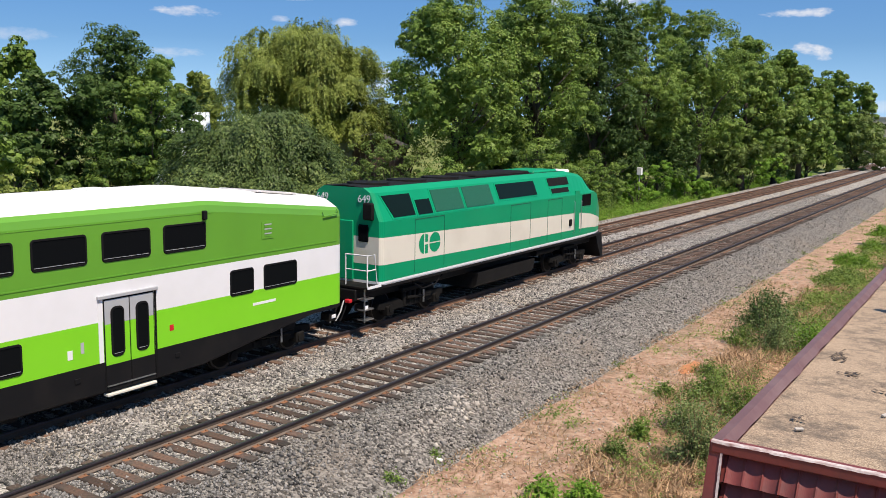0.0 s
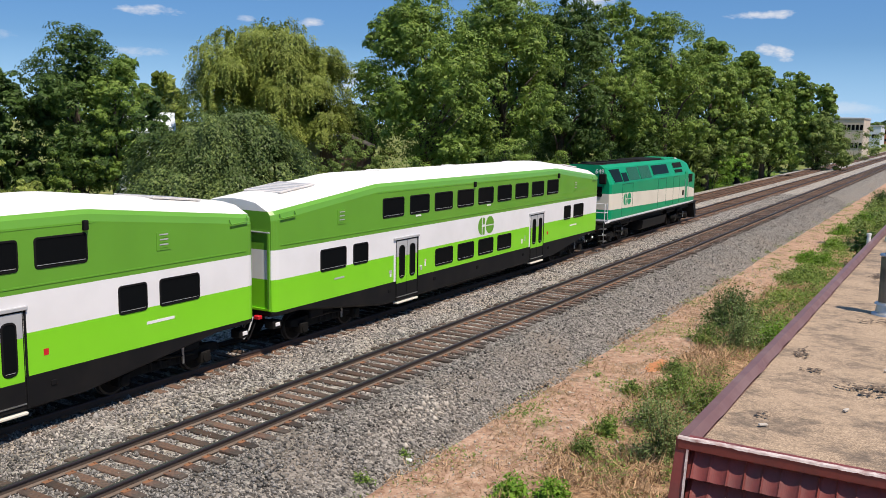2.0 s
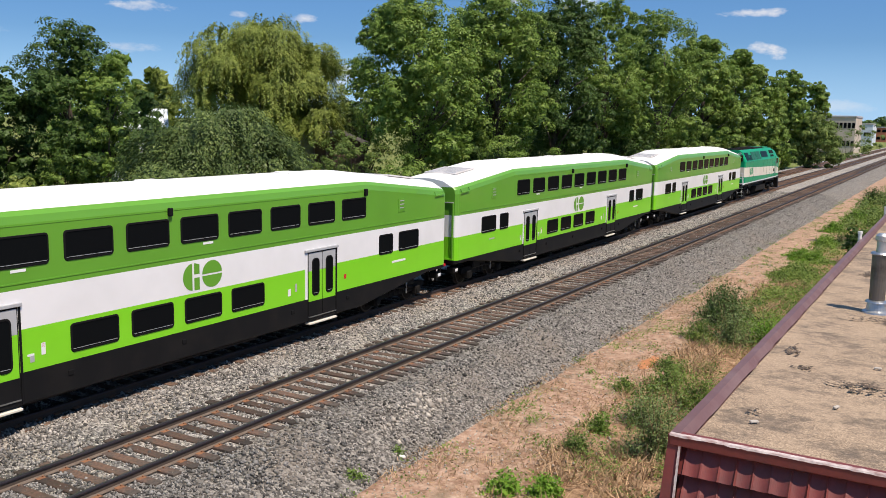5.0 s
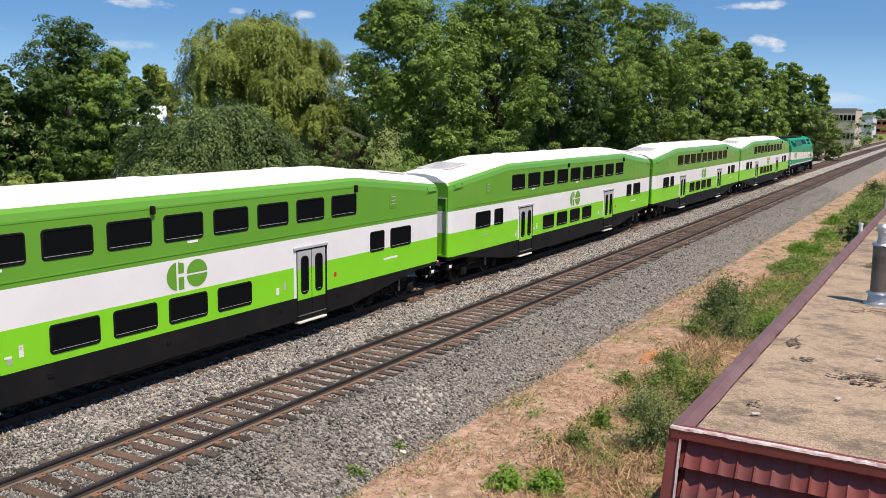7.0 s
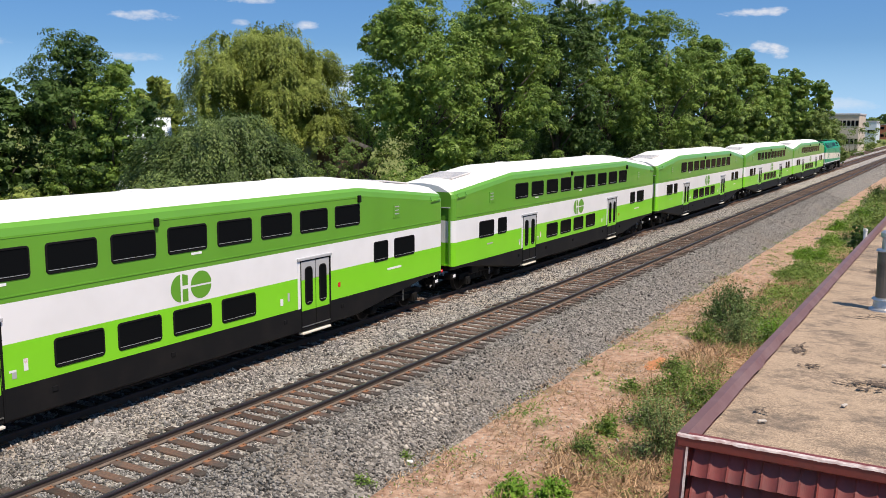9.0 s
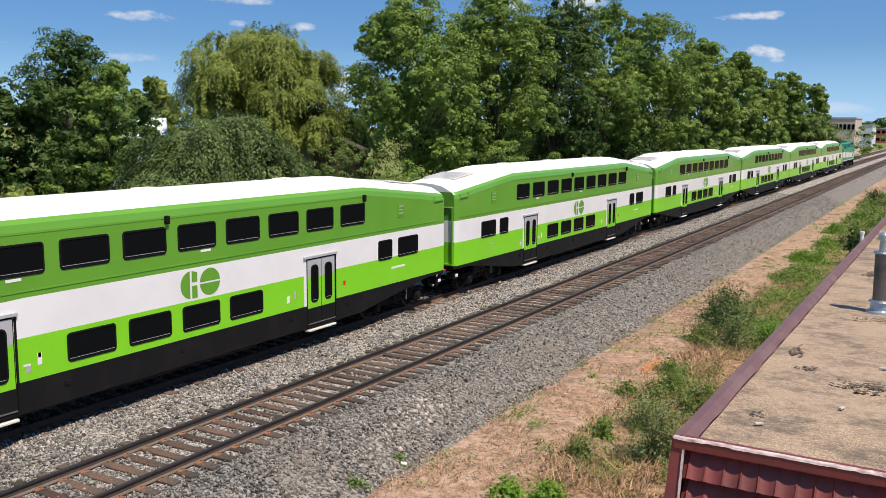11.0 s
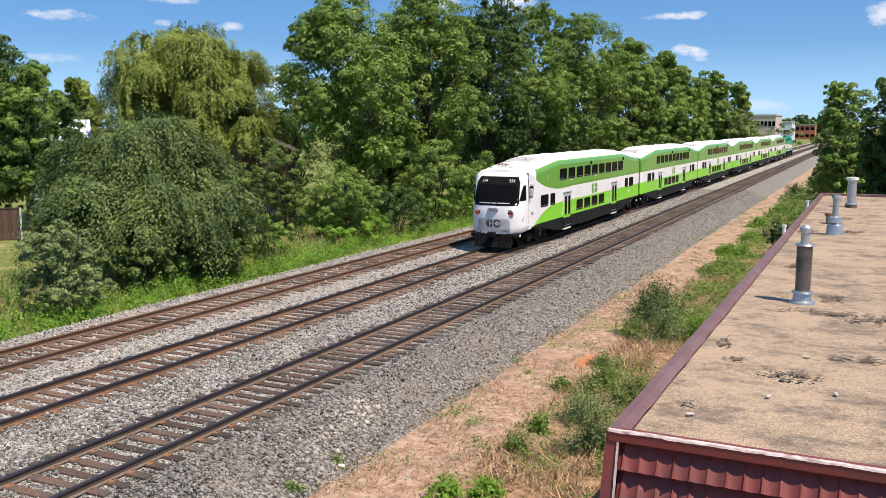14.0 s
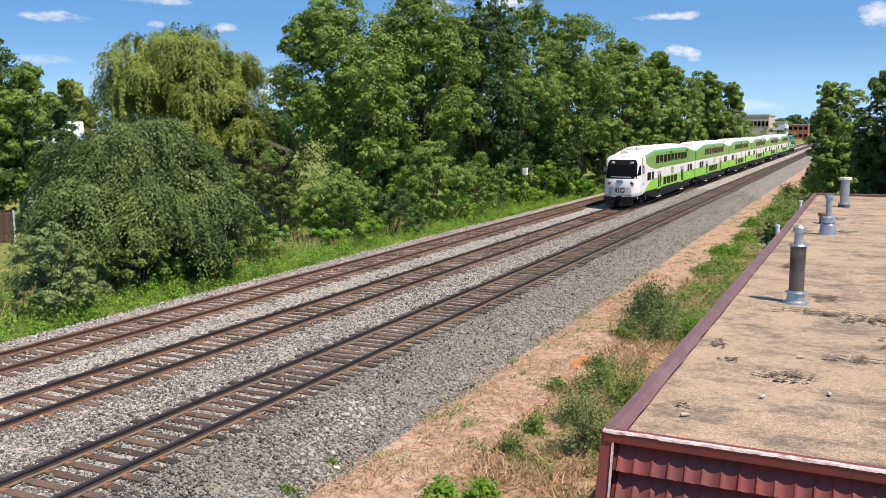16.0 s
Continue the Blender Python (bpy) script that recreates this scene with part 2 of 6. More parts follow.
M = {
    "lime": material("lime_paint", (0.215, 0.64, 0.020), 0.35, stain=0.6, stain_amount=0.12, coat=0.3),
    "green": material("green_paint", (0.125, 0.34, 0.030), 0.38, stain=0.6, stain_amount=0.15, coat=0.3),
    "white": material("white_paint", (0.80, 0.80, 0.82), 0.38, stain=0.7, stain_color=(0.55, 0.55, 0.55), stain_amount=0.25, coat=0.2),
    "roofwhite": material("roof_white", (0.82, 0.82, 0.80), 0.55, stain=0.5, stain_color=(0.5, 0.48, 0.45), stain_amount=0.3),
    "black": material("underframe_black", (0.008, 0.008, 0.009), 0.6, stain=1.5, stain_color=(0.018, 0.016, 0.015), stain_amount=0.5, spec=0.18),
    "soot": material("bogie_grime", (0.007, 0.0065, 0.006), 0.8, grain=14, stain=3, stain_color=(0.02, 0.017, 0.014), spec=0.2, bump=0.4),
    "rubber": material("rubber_black", (0.010, 0.010, 0.011), 0.85, spec=0.08),
    "glass": material("tinted_glass", (0.006, 0.007, 0.008), 0.12, spec=0.06),
    "louvre": material("dark_louvre", (0.004, 0.012, 0.009), 0.45, grain=40, grain_amount=0.4, spec=0.12),
    "ballast_dark": stones_material("fresh_ballast", (0.05, 0.046, 0.042), (0.36, 0.335, 0.30), (0.235, 0.195, 0.155), 17.0),
    "stone_dark": material("fresh_ballast_stone", (0.175, 0.168, 0.160), 0.9, grain=30, grain_amount=0.3, stain=0.4, stain_color=(0.22, 0.19, 0.16), stain_amount=0.5, island=0.85),
    "grey": material("grey_paint", (0.42, 0.43, 0.45), 0.45, stain=2, stain_amount=0.2),
    "wheel": material("wheel_steel", (0.05, 0.045, 0.04), 0.5, 0.5, stain=6, stain_amount=0.4),
    "steel": material("steel", (0.55, 0.56, 0.57), 0.35, 0.9, stain=5, stain_amount=0.3),
    "red": material("red_lens", (0.55, 0.02, 0.03), 0.25),
    "teal": material("teal_paint", (0.001, 0.285, 0.125), 0.42, stain=0.7, stain_amount=0.15, coat=0.1, spec=0.3),
    "cream": material("cream_paint", (0.72, 0.68, 0.58), 0.4, stain=0.8, stain_color=(0.45, 0.4, 0.33), stain_amount=0.25),
    "mesh": material("radiator_mesh", (0.010, 0.115, 0.062), 0.55, grain=40, grain_amount=0.6, bump=0.6, bump_scale=60),
    "rail_side": material("rail_rust", (0.105, 0.060, 0.040), 0.8, grain=20, stain=1.5, stain_color=(0.05, 0.04, 0.035), stain_amount=0.6),
    "rail_dark": material("rail_grime", (0.085, 0.062, 0.048), 0.8, grain=20, stain=1.5, stain_color=(0.035, 0.027, 0.022), stain_amount=0.5),
    # Rail feet are lighter than the web: sunlight on them put into colour.
    "rail_foot": material("rail_foot_sunlit", (0.155, 0.120, 0.095), 0.85, grain=12, stain=3, stain_color=(0.10, 0.07, 0.05), stain_amount=0.6),
    "rail_foot_rusty": material("rail_foot_rust", (0.175, 0.095, 0.058), 0.85, grain=12, stain=3, stain_color=(0.10, 0.06, 0.04), stain_amount=0.6),
    "rail_head": material("rail_head", (0.07, 0.062, 0.075), 0.4, 0.6, stain=1.0, stain_color=(0.035, 0.032, 0.04), stain_amount=0.5),
    "rail_head_rusty": material("rail_head_rusty", (0.20, 0.11, 0.065), 0.5, 0.3, stain=1.0, stain_color=(0.09, 0.06, 0.05), stain_amount=0.6),
    "tie": material("old_tie_wood", (0.070, 0.056, 0.047), 0.9, grain=18, grain_amount=0.5, stain=1.6, stain_color=(0.17, 0.085, 0.052), stain_amount=0.75, bump=0.6, bump_scale=25, per_object=0.45),
    "tie_rusty": material("rusty_tie_wood", (0.074, 0.055, 0.045), 0.9, grain=18, grain_amount=0.5, stain=1.3, stain_color=(0.20, 0.105, 0.06), stain_amount=0.7, bump=0.6, bump_scale=25, per_object=0.5),
    "plate": material("rusty_plate", (0.27, 0.125, 0.06), 0.85, grain=25, stain=4, stain_color=(0.09, 0.06, 0.045), stain_amount=0.6),
    "ballast": stones_material("ballast", (0.10, 0.092, 0.084), (0.58, 0.545, 0.50), (0.46, 0.385, 0.30), 17.0),
    "stone": material("ballast_stone", (0.30, 0.28, 0.258), 0.9, grain=30, grain_amount=0.3, stain=0.4, stain_color=(0.40, 0.325, 0.25), stain_amount=0.5, island=0.75),
    "rubble": material("pale_rubble", (0.46, 0.42, 0.37), 0.9, grain=30, stain=3, island=0.3),
    "ground": zoned_ground(),
    "straw": material("dry_straw", (0.40, 0.27, 0.16), 0.9, island=0.5),
    "bark": material("bark", (0.075, 0.060, 0.048), 0.95, grain=9, grain_amount=0.6, bump=0.9, bump_scale=12),
    "leaf_mid": foliage("leaf_mid", (0.154, 0.252, 0.044), (0.315, 0.405, 0.095)),
    "leaf_dark": foliage("leaf_dark", (0.07, 0.13, 0.03), (0.14, 0.215, 0.048)),
    "leaf_olive": foliage("leaf_olive", (0.132, 0.2, 0.046), (0.262, 0.325, 0.085)),
    "leaf_willow": foliage("leaf_willow", (0.215, 0.275, 0.055), (0.4, 0.45, 0.11)),
    "leaf_bright": foliage("leaf_bright", (0.18, 0.345, 0.04), (0.36, 0.52, 0.08), 0.4),
    "leaf_deep": foliage("leaf_deep", (0.094, 0.146, 0.04), (0.265, 0.34, 0.1)),
    "leaf_low": foliage("leaf_low", (0.16, 0.245, 0.05), (0.33, 0.41, 0.1), 0.35),
    "leaf_grey": foliage("leaf_grey", (0.19, 0.26, 0.095), (0.33, 0.39, 0.16)),
    "roofgravel": None,
    "flashing": material("brown_flashing", (0.155, 0.082, 0.078), 0.45, stain=2.5, stain_color=(0.24, 0.16, 0.15), stain_amount=0.5, grain=30, grain_amount=0.15),
    "cladding": material("maroon_cladding", (0.19, 0.042, 0.036), 0.5, stain=2.6, stain_color=(0.085, 0.045, 0.042), stain_amount=0.6, grain=18, grain_amount=0.2),
    "chalk": material("peeling_white", (0.62, 0.54, 0.52), 0.9, grain=25, grain_amount=0.35, stain=7, stain_color=(0.24, 0.11, 0.10), stain_amount=0.9),
    "galv": material("galvanised", (0.50, 0.52, 0.54), 0.38, 0.75, stain=6, stain_amount=0.4),
    "pipe_soot": material("sooty_pipe", (0.17, 0.155, 0.14), 0.45, 0.6, stain=2.6, stain_color=(0.03, 0.026, 0.024), stain_amount=0.85),
    "tar": material("tar", (0.105, 0.080, 0.062), 0.9, grain=20, stain=6, stain_color=(0.17, 0.13, 0.10), stain_amount=0.8, spec=0.2),
    "pvc": material("white_pipe", (0.75, 0.75, 0.73), 0.4),
    "siding": material("pale_siding", (0.42, 0.47, 0.50), 0.7, stain=0.6, stain_amount=0.15),
    "brownwall": material("brown_siding", (0.10, 0.060, 0.045), 0.8, stain=1.0, stain_amount=0.3, grain=6),
    "fence": material("fence_boards", (0.085, 0.048, 0.036), 0.8, grain=8, stain=1.0, per_object=0.25),
    "shingle": material("grey_shingles", (0.22, 0.20, 0.19), 0.9, grain=12, stain=0.8, stain_amount=0.3),
    "beige": material("beige_render", (0.50, 0.44, 0.36), 0.8, stain=0.3, stain_amount=0.2),
    "brick": material("orange_brick", (0.42, 0.15, 0.08), 0.85, grain=3, stain=0.3, stain_amount=0.3),
    "farsheet": material("pale_sheet_metal", (0.58, 0.64, 0.70), 0.6, stain=0.2, stain_amount=0.15),
    "numeral": material("white_numerals", (0.80, 0.80, 0.80), 0.5),
    "ventgrey": material("vent_grey", (0.62, 0.60, 0.59), 0.6, stain=2, stain_amount=0.3),
    "brass": material("horn_brass", (0.45, 0.30, 0.20), 0.4, 0.6, stain=6, stain_amount=0.3),
    "darknumeral": material("dark_numerals", (0.05, 0.05, 0.05), 0.5),
    "orangedirt": material("orange_dirt", (0.50, 0.21, 0.09), 0.95, grain=12, stain=4),
    "paper": material("litter", (0.72, 0.72, 0.70), 0.8),
}


def gravel_roof():
    """Tan pea gravel on tar: fine stones, dark bare streaks, pale patches."""
    m = stones_material("roof_gravel", (0.22, 0.158, 0.105), (0.52, 0.395, 0.275), (0.43, 0.322, 0.222), 75.0)
    n, l = m.node_tree.nodes, m.node_tree.links
    p = n["Principled BSDF"]
    src = p.inputs["Base Color"].links[0].from_socket
    tc = n.new("ShaderNodeTexCoord")
    mp = n.new("ShaderNodeMapping")
    mp.inputs["Scale"].default_value = (0.8, 1.0, 1.0)
    l.new(tc.outputs["Object"], mp.inputs[0])
    t = n.new("ShaderNodeTexNoise")
    t.inputs["Scale"].default_value, t.inputs["Detail"].default_value, t.inputs["Roughness"].default_value = 1.3, 12.0, 0.82
    l.new(mp.outputs[0], t.inputs["Vector"])
    r = n.new("ShaderNodeMapRange")
    r.inputs[1].default_value, r.inputs[2].default_value, r.inputs[4].default_value = 0.47, 0.60, 0.80
    l.new(t.outputs["Fac"], r.inputs[0])
    x = n.new("ShaderNodeMixRGB")
    x.inputs["Color2"].default_value = (0.085, 0.068, 0.055, 1)
    l.new(r.outputs[0], x.inputs["Fac"])
    l.new(src, x.inputs["Color1"])
    l.new(x.outputs[0], p.inputs["Base Color"])
    for b in n:
        if b.type == "BUMP":
            b.inputs["Strength"].default_value, b.inputs["Distance"].default_value = 0.45, 0.012
    return m


M["roofgravel"] = gravel_roof()
M["glass"].node_tree.nodes["Principled BSDF"].inputs["IOR"].default_value = 1.18

# ---- mesh helpers ----


class Shape:
    """Collects faces with materials and turns them into one mesh."""

    def __init__(self):
        self.v, self.f, self.m, self.mats = [], [], [], []

    def slot(self, mat):
        mat = M[mat]
        if mat not in self.mats:
            self.mats.append(mat)
        return self.mats.index(mat)

    def add(self, verts, faces, mat):
        k, s = len(self.v), self.slot(mat)
        self.v += [tuple(p) for p in verts]
        for f in faces:
            self.f.append([k + i for i in f])
            self.m.append(s)
        return self

    def box(self, x0, x1, y0, y1, z0, z1, mat, c=0.0):
        """A box with chamfered edges."""
        if c <= 0:
            v = [(x, y, z) for x in (x0, x1) for y in (y0, y1) for z in (z0, z1)]
            return self.add(v, [(0, 1, 3, 2), (4, 6, 7, 5), (0, 4, 5, 1), (2, 3, 7, 6), (0, 2, 6, 4), (1, 5, 7, 3)], mat)
        b = bmesh.new()
        bmesh.ops.create_cube(b, size=1.0, matrix=Matrix.Translation(((x0 + x1) / 2, (y0 + y1) / 2, (z0 + z1) / 2)) @ Matrix.Diagonal((x1 - x0, y1 - y0, z1 - z0, 1)))
        bmesh.ops.bevel(b, geom=b.edges[:], offset=c, segments=1, affect="EDGES")
        b.verts.index_update()
        self.add([tuple(p.co) for p in b.verts], [[p.index for p in f.verts] for f in b.faces], mat)
        b.free()
        return self

    def extrude(self, outline, axis, a, b, mat):
        """A closed outline (two coordinates) drawn out along an axis from a to b."""
        def put(p, w):
            return (w, p[0], p[1]) if axis == "x" else (p[0], w, p[1]) if axis == "y" else (p[0], p[1], w)
        n = len(outline)
        v = [put(p, a) for p in outline] + [put(p, b) for p in outline]
        f = [(i, (i + 1) % n, n + (i + 1) % n, n + i) for i in range(n)] + [tuple(reversed(range(n))), tuple(range(n, 2 * n))]
        return self.add(v, f, mat)

    def tube(self, pts, radii, mat, sides=8, caps=True):
        """A tube of changing radius through points."""
        v, f = [], []
        pts = [Vector(p) for p in pts]
        for i, p in enumerate(pts):
            d = (pts[min(i + 1, len(pts) - 1)] - pts[max(i - 1, 0)]).normalized()
            u = d.orthogonal().normalized() if abs(d.z) < 0.95 else Vector((1, 0, 0))
            u = (u - d * u.dot(d)).normalized()
            w = d.cross(u)
            r = radii[i] if isinstance(radii, (list, tuple)) else radii
            v += [p + r * (math.cos(6.28319 * k / sides) * u + math.sin(6.28319 * k / sides) * w) for k in range(sides)]
        for i in range(len(pts) - 1):
            for k in range(sides):
                q = (k + 1) % sides
                f.append((i * sides + k, i * sides + q, (i + 1) * sides + q, (i + 1) * sides + k))
        if caps:
            f += [tuple(reversed(range(sides))), tuple(range((len(pts) - 1) * sides, len(pts) * sides))]
        return self.add(v, f, mat)

    def mesh(self, name, smooth=False):
        me = bpy.data.meshes.new(name)
        me.from_pydata(self.v, [], self.f)
        for m in self.mats:
            me.materials.append(m)
        me.polygons.foreach_set("material_index", self.m)
        if smooth:
            me.polygons.foreach_set("use_smooth", [True] * len(self.f))
        me.update()
        return me


def part(name, shape, parent, label="", at=None, smooth=False):
    """Links a shape (or a ready mesh) as one mesh object under a thing or a part."""
    ob = new(name, shape.mesh(name, smooth) if isinstance(shape, Shape) else shape)
    ob.parent = parent
    if at is not None:
        ob.matrix_basis = at
    if label:
        ob["label"] = label
    return ob


def thing(name, label, category, group="", at=None, kind=""):
    ob = new(name)
    if at is not None:
        ob.matrix_basis = at
    return tagged(ob, label, category, group, kind)


def single(name, shape, label, category, at=None, group="", kind="", smooth=False):
    ob = part(name, shape, None, "", at, smooth)
    return tagged(ob, label, category, group, kind)


def rounded(w, h, r, n=4):
    """A rounded rectangle round the origin."""
    out = []
    for cx, cy, a in ((w / 2 - r, h / 2 - r, 0), (r - w / 2, h / 2 - r, 90), (r - w / 2, r - h / 2, 180), (w / 2 - r, r - h / 2, 270)):
        out += [(cx + r * math.cos(radians(a + 90 * k / n)), cy + r * math.sin(radians(a + 90 * k / n))) for k in range(n + 1)]
    return out

# ---- ground, ballast, tracks ----
MID, FAR, GAUGE = -4.40, -8.40, 0.768
START = (-30.0, 620.0)


def build_ground():
    s = Shape()
    xs = [-3000, -400, -120, -60] + [-45 + 2.5 * k for k in range(31)] + [60, 150, 500, 3000]
    ys = [-3000, -300, -60] + [-30 + 3.0 * k for k in range(60)] + [200, 300, 600, 1500, 4500]
    v = []
    for y in ys:
        for x in xs:
            near = 1.0 if -45 <= x <= 32 else 0.0
            z = -0.92 + near * 0.10 * noise.noise((x * 0.25, y * 0.25, 3.0))
            if -13.5 < x < 3.0:
                z = -1.05
            v.append((x, y, z))
    n = len(xs)
    s.add(v, [(j * n + i, j * n + i + 1, (j + 1) * n + i + 1, (j + 1) * n + i) for j in range(len(ys) - 1) for i in range(n - 1)], "ground")
    return single("ground", s, "dry earth, trodden dirt and rough grass beside the railway", "ground", kind="structure", smooth=True)


BED = ((-13.6, -1.15), (-12.3, -0.62), (-10.4, -0.21), (-9.7, -0.185), (-8.4, -0.19), (-7.1, -0.185), (-6.4, -0.19), (-5.8, -0.185), (-4.4, -0.19), (-3.0, -0.185), (-2.3, -0.20), (-1.4, -0.195), (0, -0.195), (1.5, -0.20), (2.2, -0.32), (3.3, -0.86), (3.9, -1.12))


def bed_height(x):
    return float(np.interp(x, [p[0] for p in BED], [p[1] for p in BED]))


def build_ballast():
    s = Shape()
    xs = [-13.6 + 0.35 * k for k in range(51)]
    ys = [START[0]] + [0.8 * k for k in range(100)] + [90, 110, 140, 180, 240, 320, 450, START[1]]
    v = [(x, y, bed_height(x) + (0.03 * noise.noise((x * 1.3, y * 1.3, 0)) + 0.015 * noise.noise((x * 5, y * 5, 2)) if 0 < y < 80 else 0)) for y in ys for x in xs]
    n = len(xs)
    s.add(v, [(j * n + i, j * n + i + 1, (j + 1) * n + i + 1, (j + 1) * n + i) for j in range(len(ys) - 1) for i in range(n - 1) if xs[i] < 1.0], "ballast")
    s.add(v, [(j * n + i, j * n + i + 1, (j + 1) * n + i + 1, (j + 1) * n + i) for j in range(len(ys) - 1) for i in range(n - 1) if xs[i] >= 1.0], "ballast_dark")
    return single("ballast_bed", s, "grey crushed stone ballast under three tracks", "ballast", kind="structure", smooth=True)


def build_stones(count, pick, size, mat, name, label, seed):
    """Loose crushed stones as joined, jittered octahedra."""
    rng = np.random.default_rng(seed)
    base = np.array([(1, 0, 0), (0, 1, 0), (-1, 0, 0), (0, -1, 0), (0, 0, 1), (0, 0, -0.6)], float)
    tri = np.array([(0, 1, 4), (1, 2, 4), (2, 3, 4), (3, 0, 4), (1, 0, 5), (2, 1, 5), (3, 2, 5), (0, 3, 5)])
    pts = pick(rng, count)
    count = len(pts)
    zs = np.interp(pts[:, 0], [p[0] for p in BED], [p[1] for p in BED]) if pts.shape[1] == 2 else pts[:, 2]
    a = rng.uniform(0, 6.283, count)
    sc = size * rng.lognormal(0, 0.35, (count, 1, 1)) * rng.uniform(0.6, 1.3, (count, 1, 3))
    v = base[None] * sc * rng.uniform(0.7, 1.3, (count, 6, 1))
    ca, sa = np.cos(a)[:, None], np.sin(a)[:, None]
    v = np.stack([v[:, :, 0] * ca - v[:, :, 1] * sa, v[:, :, 0] * sa + v[:, :, 1] * ca, v[:, :, 2] + v[:, :, 0] * rng.uniform(-0.5, 0.5, (count, 1))], -1)
    v += np.stack([pts[:, 0], pts[:, 1], zs + 0.012], -1)[:, None]
    f = tri[None] + 6 * np.arange(count)[:, None, None]
    me = fast_mesh(name, v.reshape(-1, 3), f.reshape(-1, 3), M[mat])
    return tagged(new(name, me), label, "ballast stones", kind="stuff")


def fast_mesh(name, v, f, mat):
    me = bpy.data.meshes.new(name)
    k = f.shape[1]
    me.vertices.add(len(v))
    me.vertices.foreach_set("co", np.ascontiguousarray(v, dtype=np.float32).ravel())
    me.loops.add(f.size)
    me.loops.foreach_set("vertex_index", np.ascontiguousarray(f, dtype=np.int32).ravel())
    me.polygons.add(len(f))
    me.polygons.foreach_set("loop_start", np.arange(0, f.size, k, dtype=np.int32))
    me.update(calc_edges=True)
    me.materials.append(mat)
    return me


RAIL = ((-0.075, -0.17), (0.075, -0.17), (0.075, -0.155), (0.014, -0.135), (0.012, -0.05), (0.037, -0.038), (0.037, -0.008), (0.026, 0.0), (-0.026, 0.0), (-0.037, -0.008), (-0.037, -0.038), (-0.012, -0.05), (-0.014, -0.135), (-0.075, -0.155))


def build_track(x, head, side_mat, label, name_group):
    t = thing("railway_track", label, "railway track", name_group, pose(x, 0, 0))
    for side in (-1, 1):
        s = Shape()
        pts = [(p[0] + side * GAUGE, p[1]) for p in RAIL]
        foot = "rail_foot" if side_mat == "rail_dark" else "rail_foot_rusty"
        for i in range(14):
            (xa, za), (xb, zb) = pts[i], pts[(i + 1) % 14]
            mat = foot if i in (1, 2, 12, 13) else head if i in (5, 6, 8, 9) else side_mat
            s.add([(xa, START[0], za), (xb, START[0], zb), (xb, START[1], zb), (xa, START[1], za)], [(3, 2, 1, 0)], mat)
        s.add([(side * GAUGE - 0.030, START[0], 0.003), (side * GAUGE + 0.030, START[0], 0.003), (side * GAUGE + 0.030, START[1], 0.003), (side * GAUGE - 0.030, START[1], 0.003)], [(0, 1, 2, 3)], head)
        part("rail", s, t)
    return t


def build_ties(track, x, mat, seed):
    """Single ties along the nearest stretch, the rest joined; rusty tie plates with spikes under both rails."""
    rng = random.Random(seed)
    shapes = []
    for k in range(4):
        s = Shape()
        s.box(-1.28 - 0.03 * k, 1.27 + 0.02 * k, -0.112, 0.112, -0.36, -0.158 + 0.004 * k, mat, 0.014)
        shapes.append(s.mesh("tie"))
    first = 0.0
    for k in range(300):
        part("tie", shapes[rng.randrange(4)], track, at=pose(rng.uniform(-0.06, 0.06), first + 0.497 * k + rng.uniform(-0.02, 0.02), rng.uniform(-0.012, 0.012), 0, 0, rng.uniform(-1.2, 1.2)))
    far = Shape()
    for k in range(300, 900):
        far.box(-1.28, 1.28, first + 0.497 * k - 0.11, first + 0.497 * k + 0.11, -0.3, -0.165, mat)
    tagged(part("tie_rest", far, track), kind="stuff")
    plates = Shape()
    for k in range(300):
        for side in (-1, 1):
            y, c = first + 0.497 * k, side * GAUGE
            plates.box(c - 0.165, c + 0.165, y - 0.085, y + 0.085, -0.165, -0.148, "plate")
            for dx, dy in ((-0.10, -0.05), (0.10, 0.05), (-0.10, 0.05)):
                plates.box(c + dx - 0.018, c + dx + 0.018, y + dy - 0.015, y + dy + 0.015, -0.148, -0.125, "plate")
    tagged(part("tie_plate_rest", plates, track), kind="stuff")


build_ground()
build_ballast()
track_near = build_track(0.0, "rail_head", "rail_dark", "railway track with dark weathered ties, worn rails", "railway tracks")
track_mid = build_track(MID, "rail_head", "rail_side", "railway track with brown ties, carrying the train", "railway tracks")
track_far = build_track(FAR, "rail_head_rusty", "rail_side", "railway track with rust-brown rails and ties", "railway tracks")

# ---- the train ----
BODY, PITCH, GAP = 25.12, 25.91, 0.79
SIDE = 1.5


def eave(y):
    return float(np.interp(y, (0.0, 5.1, 19.9, 25.12), (4.02, 4.55, 4.55, 4.02)))


def belly(y):
    return float(np.interp(y, (0.0, 1.2, 5.4, 19.72, 23.92, 25.12), (1.04, 1.04, 0.47, 0.47, 1.04, 1.04)))


def loft(stations, section):
    """Faces between cross-sections; section(y) gives (x, z, material of the strip that starts there) on the +x half, from the belly to the ridge."""
    s = Shape()
    for a, b in zip(stations, stations[1:]):
        pa, pb = section(a), section(b)
        for i in range(len(pa) - 1):
            mat = pa[i][2] if pa[i + 1][1] - pa[i][1] + abs(pa[i + 1][0] - pa[i][0]) > 1e-5 else pb[i][2]
            q = [(pa[i][0], a, pa[i][1]), (pb[i][0], b, pb[i][1]), (pb[i + 1][0], b, pb[i + 1][1]), (pa[i + 1][0], a, pa[i + 1][1])]
            s.add(q, [(0, 1, 2, 3)], mat)
            s.add([(-x, y, z) for x, y, z in q], [(3, 2, 1, 0)], mat)
    return s


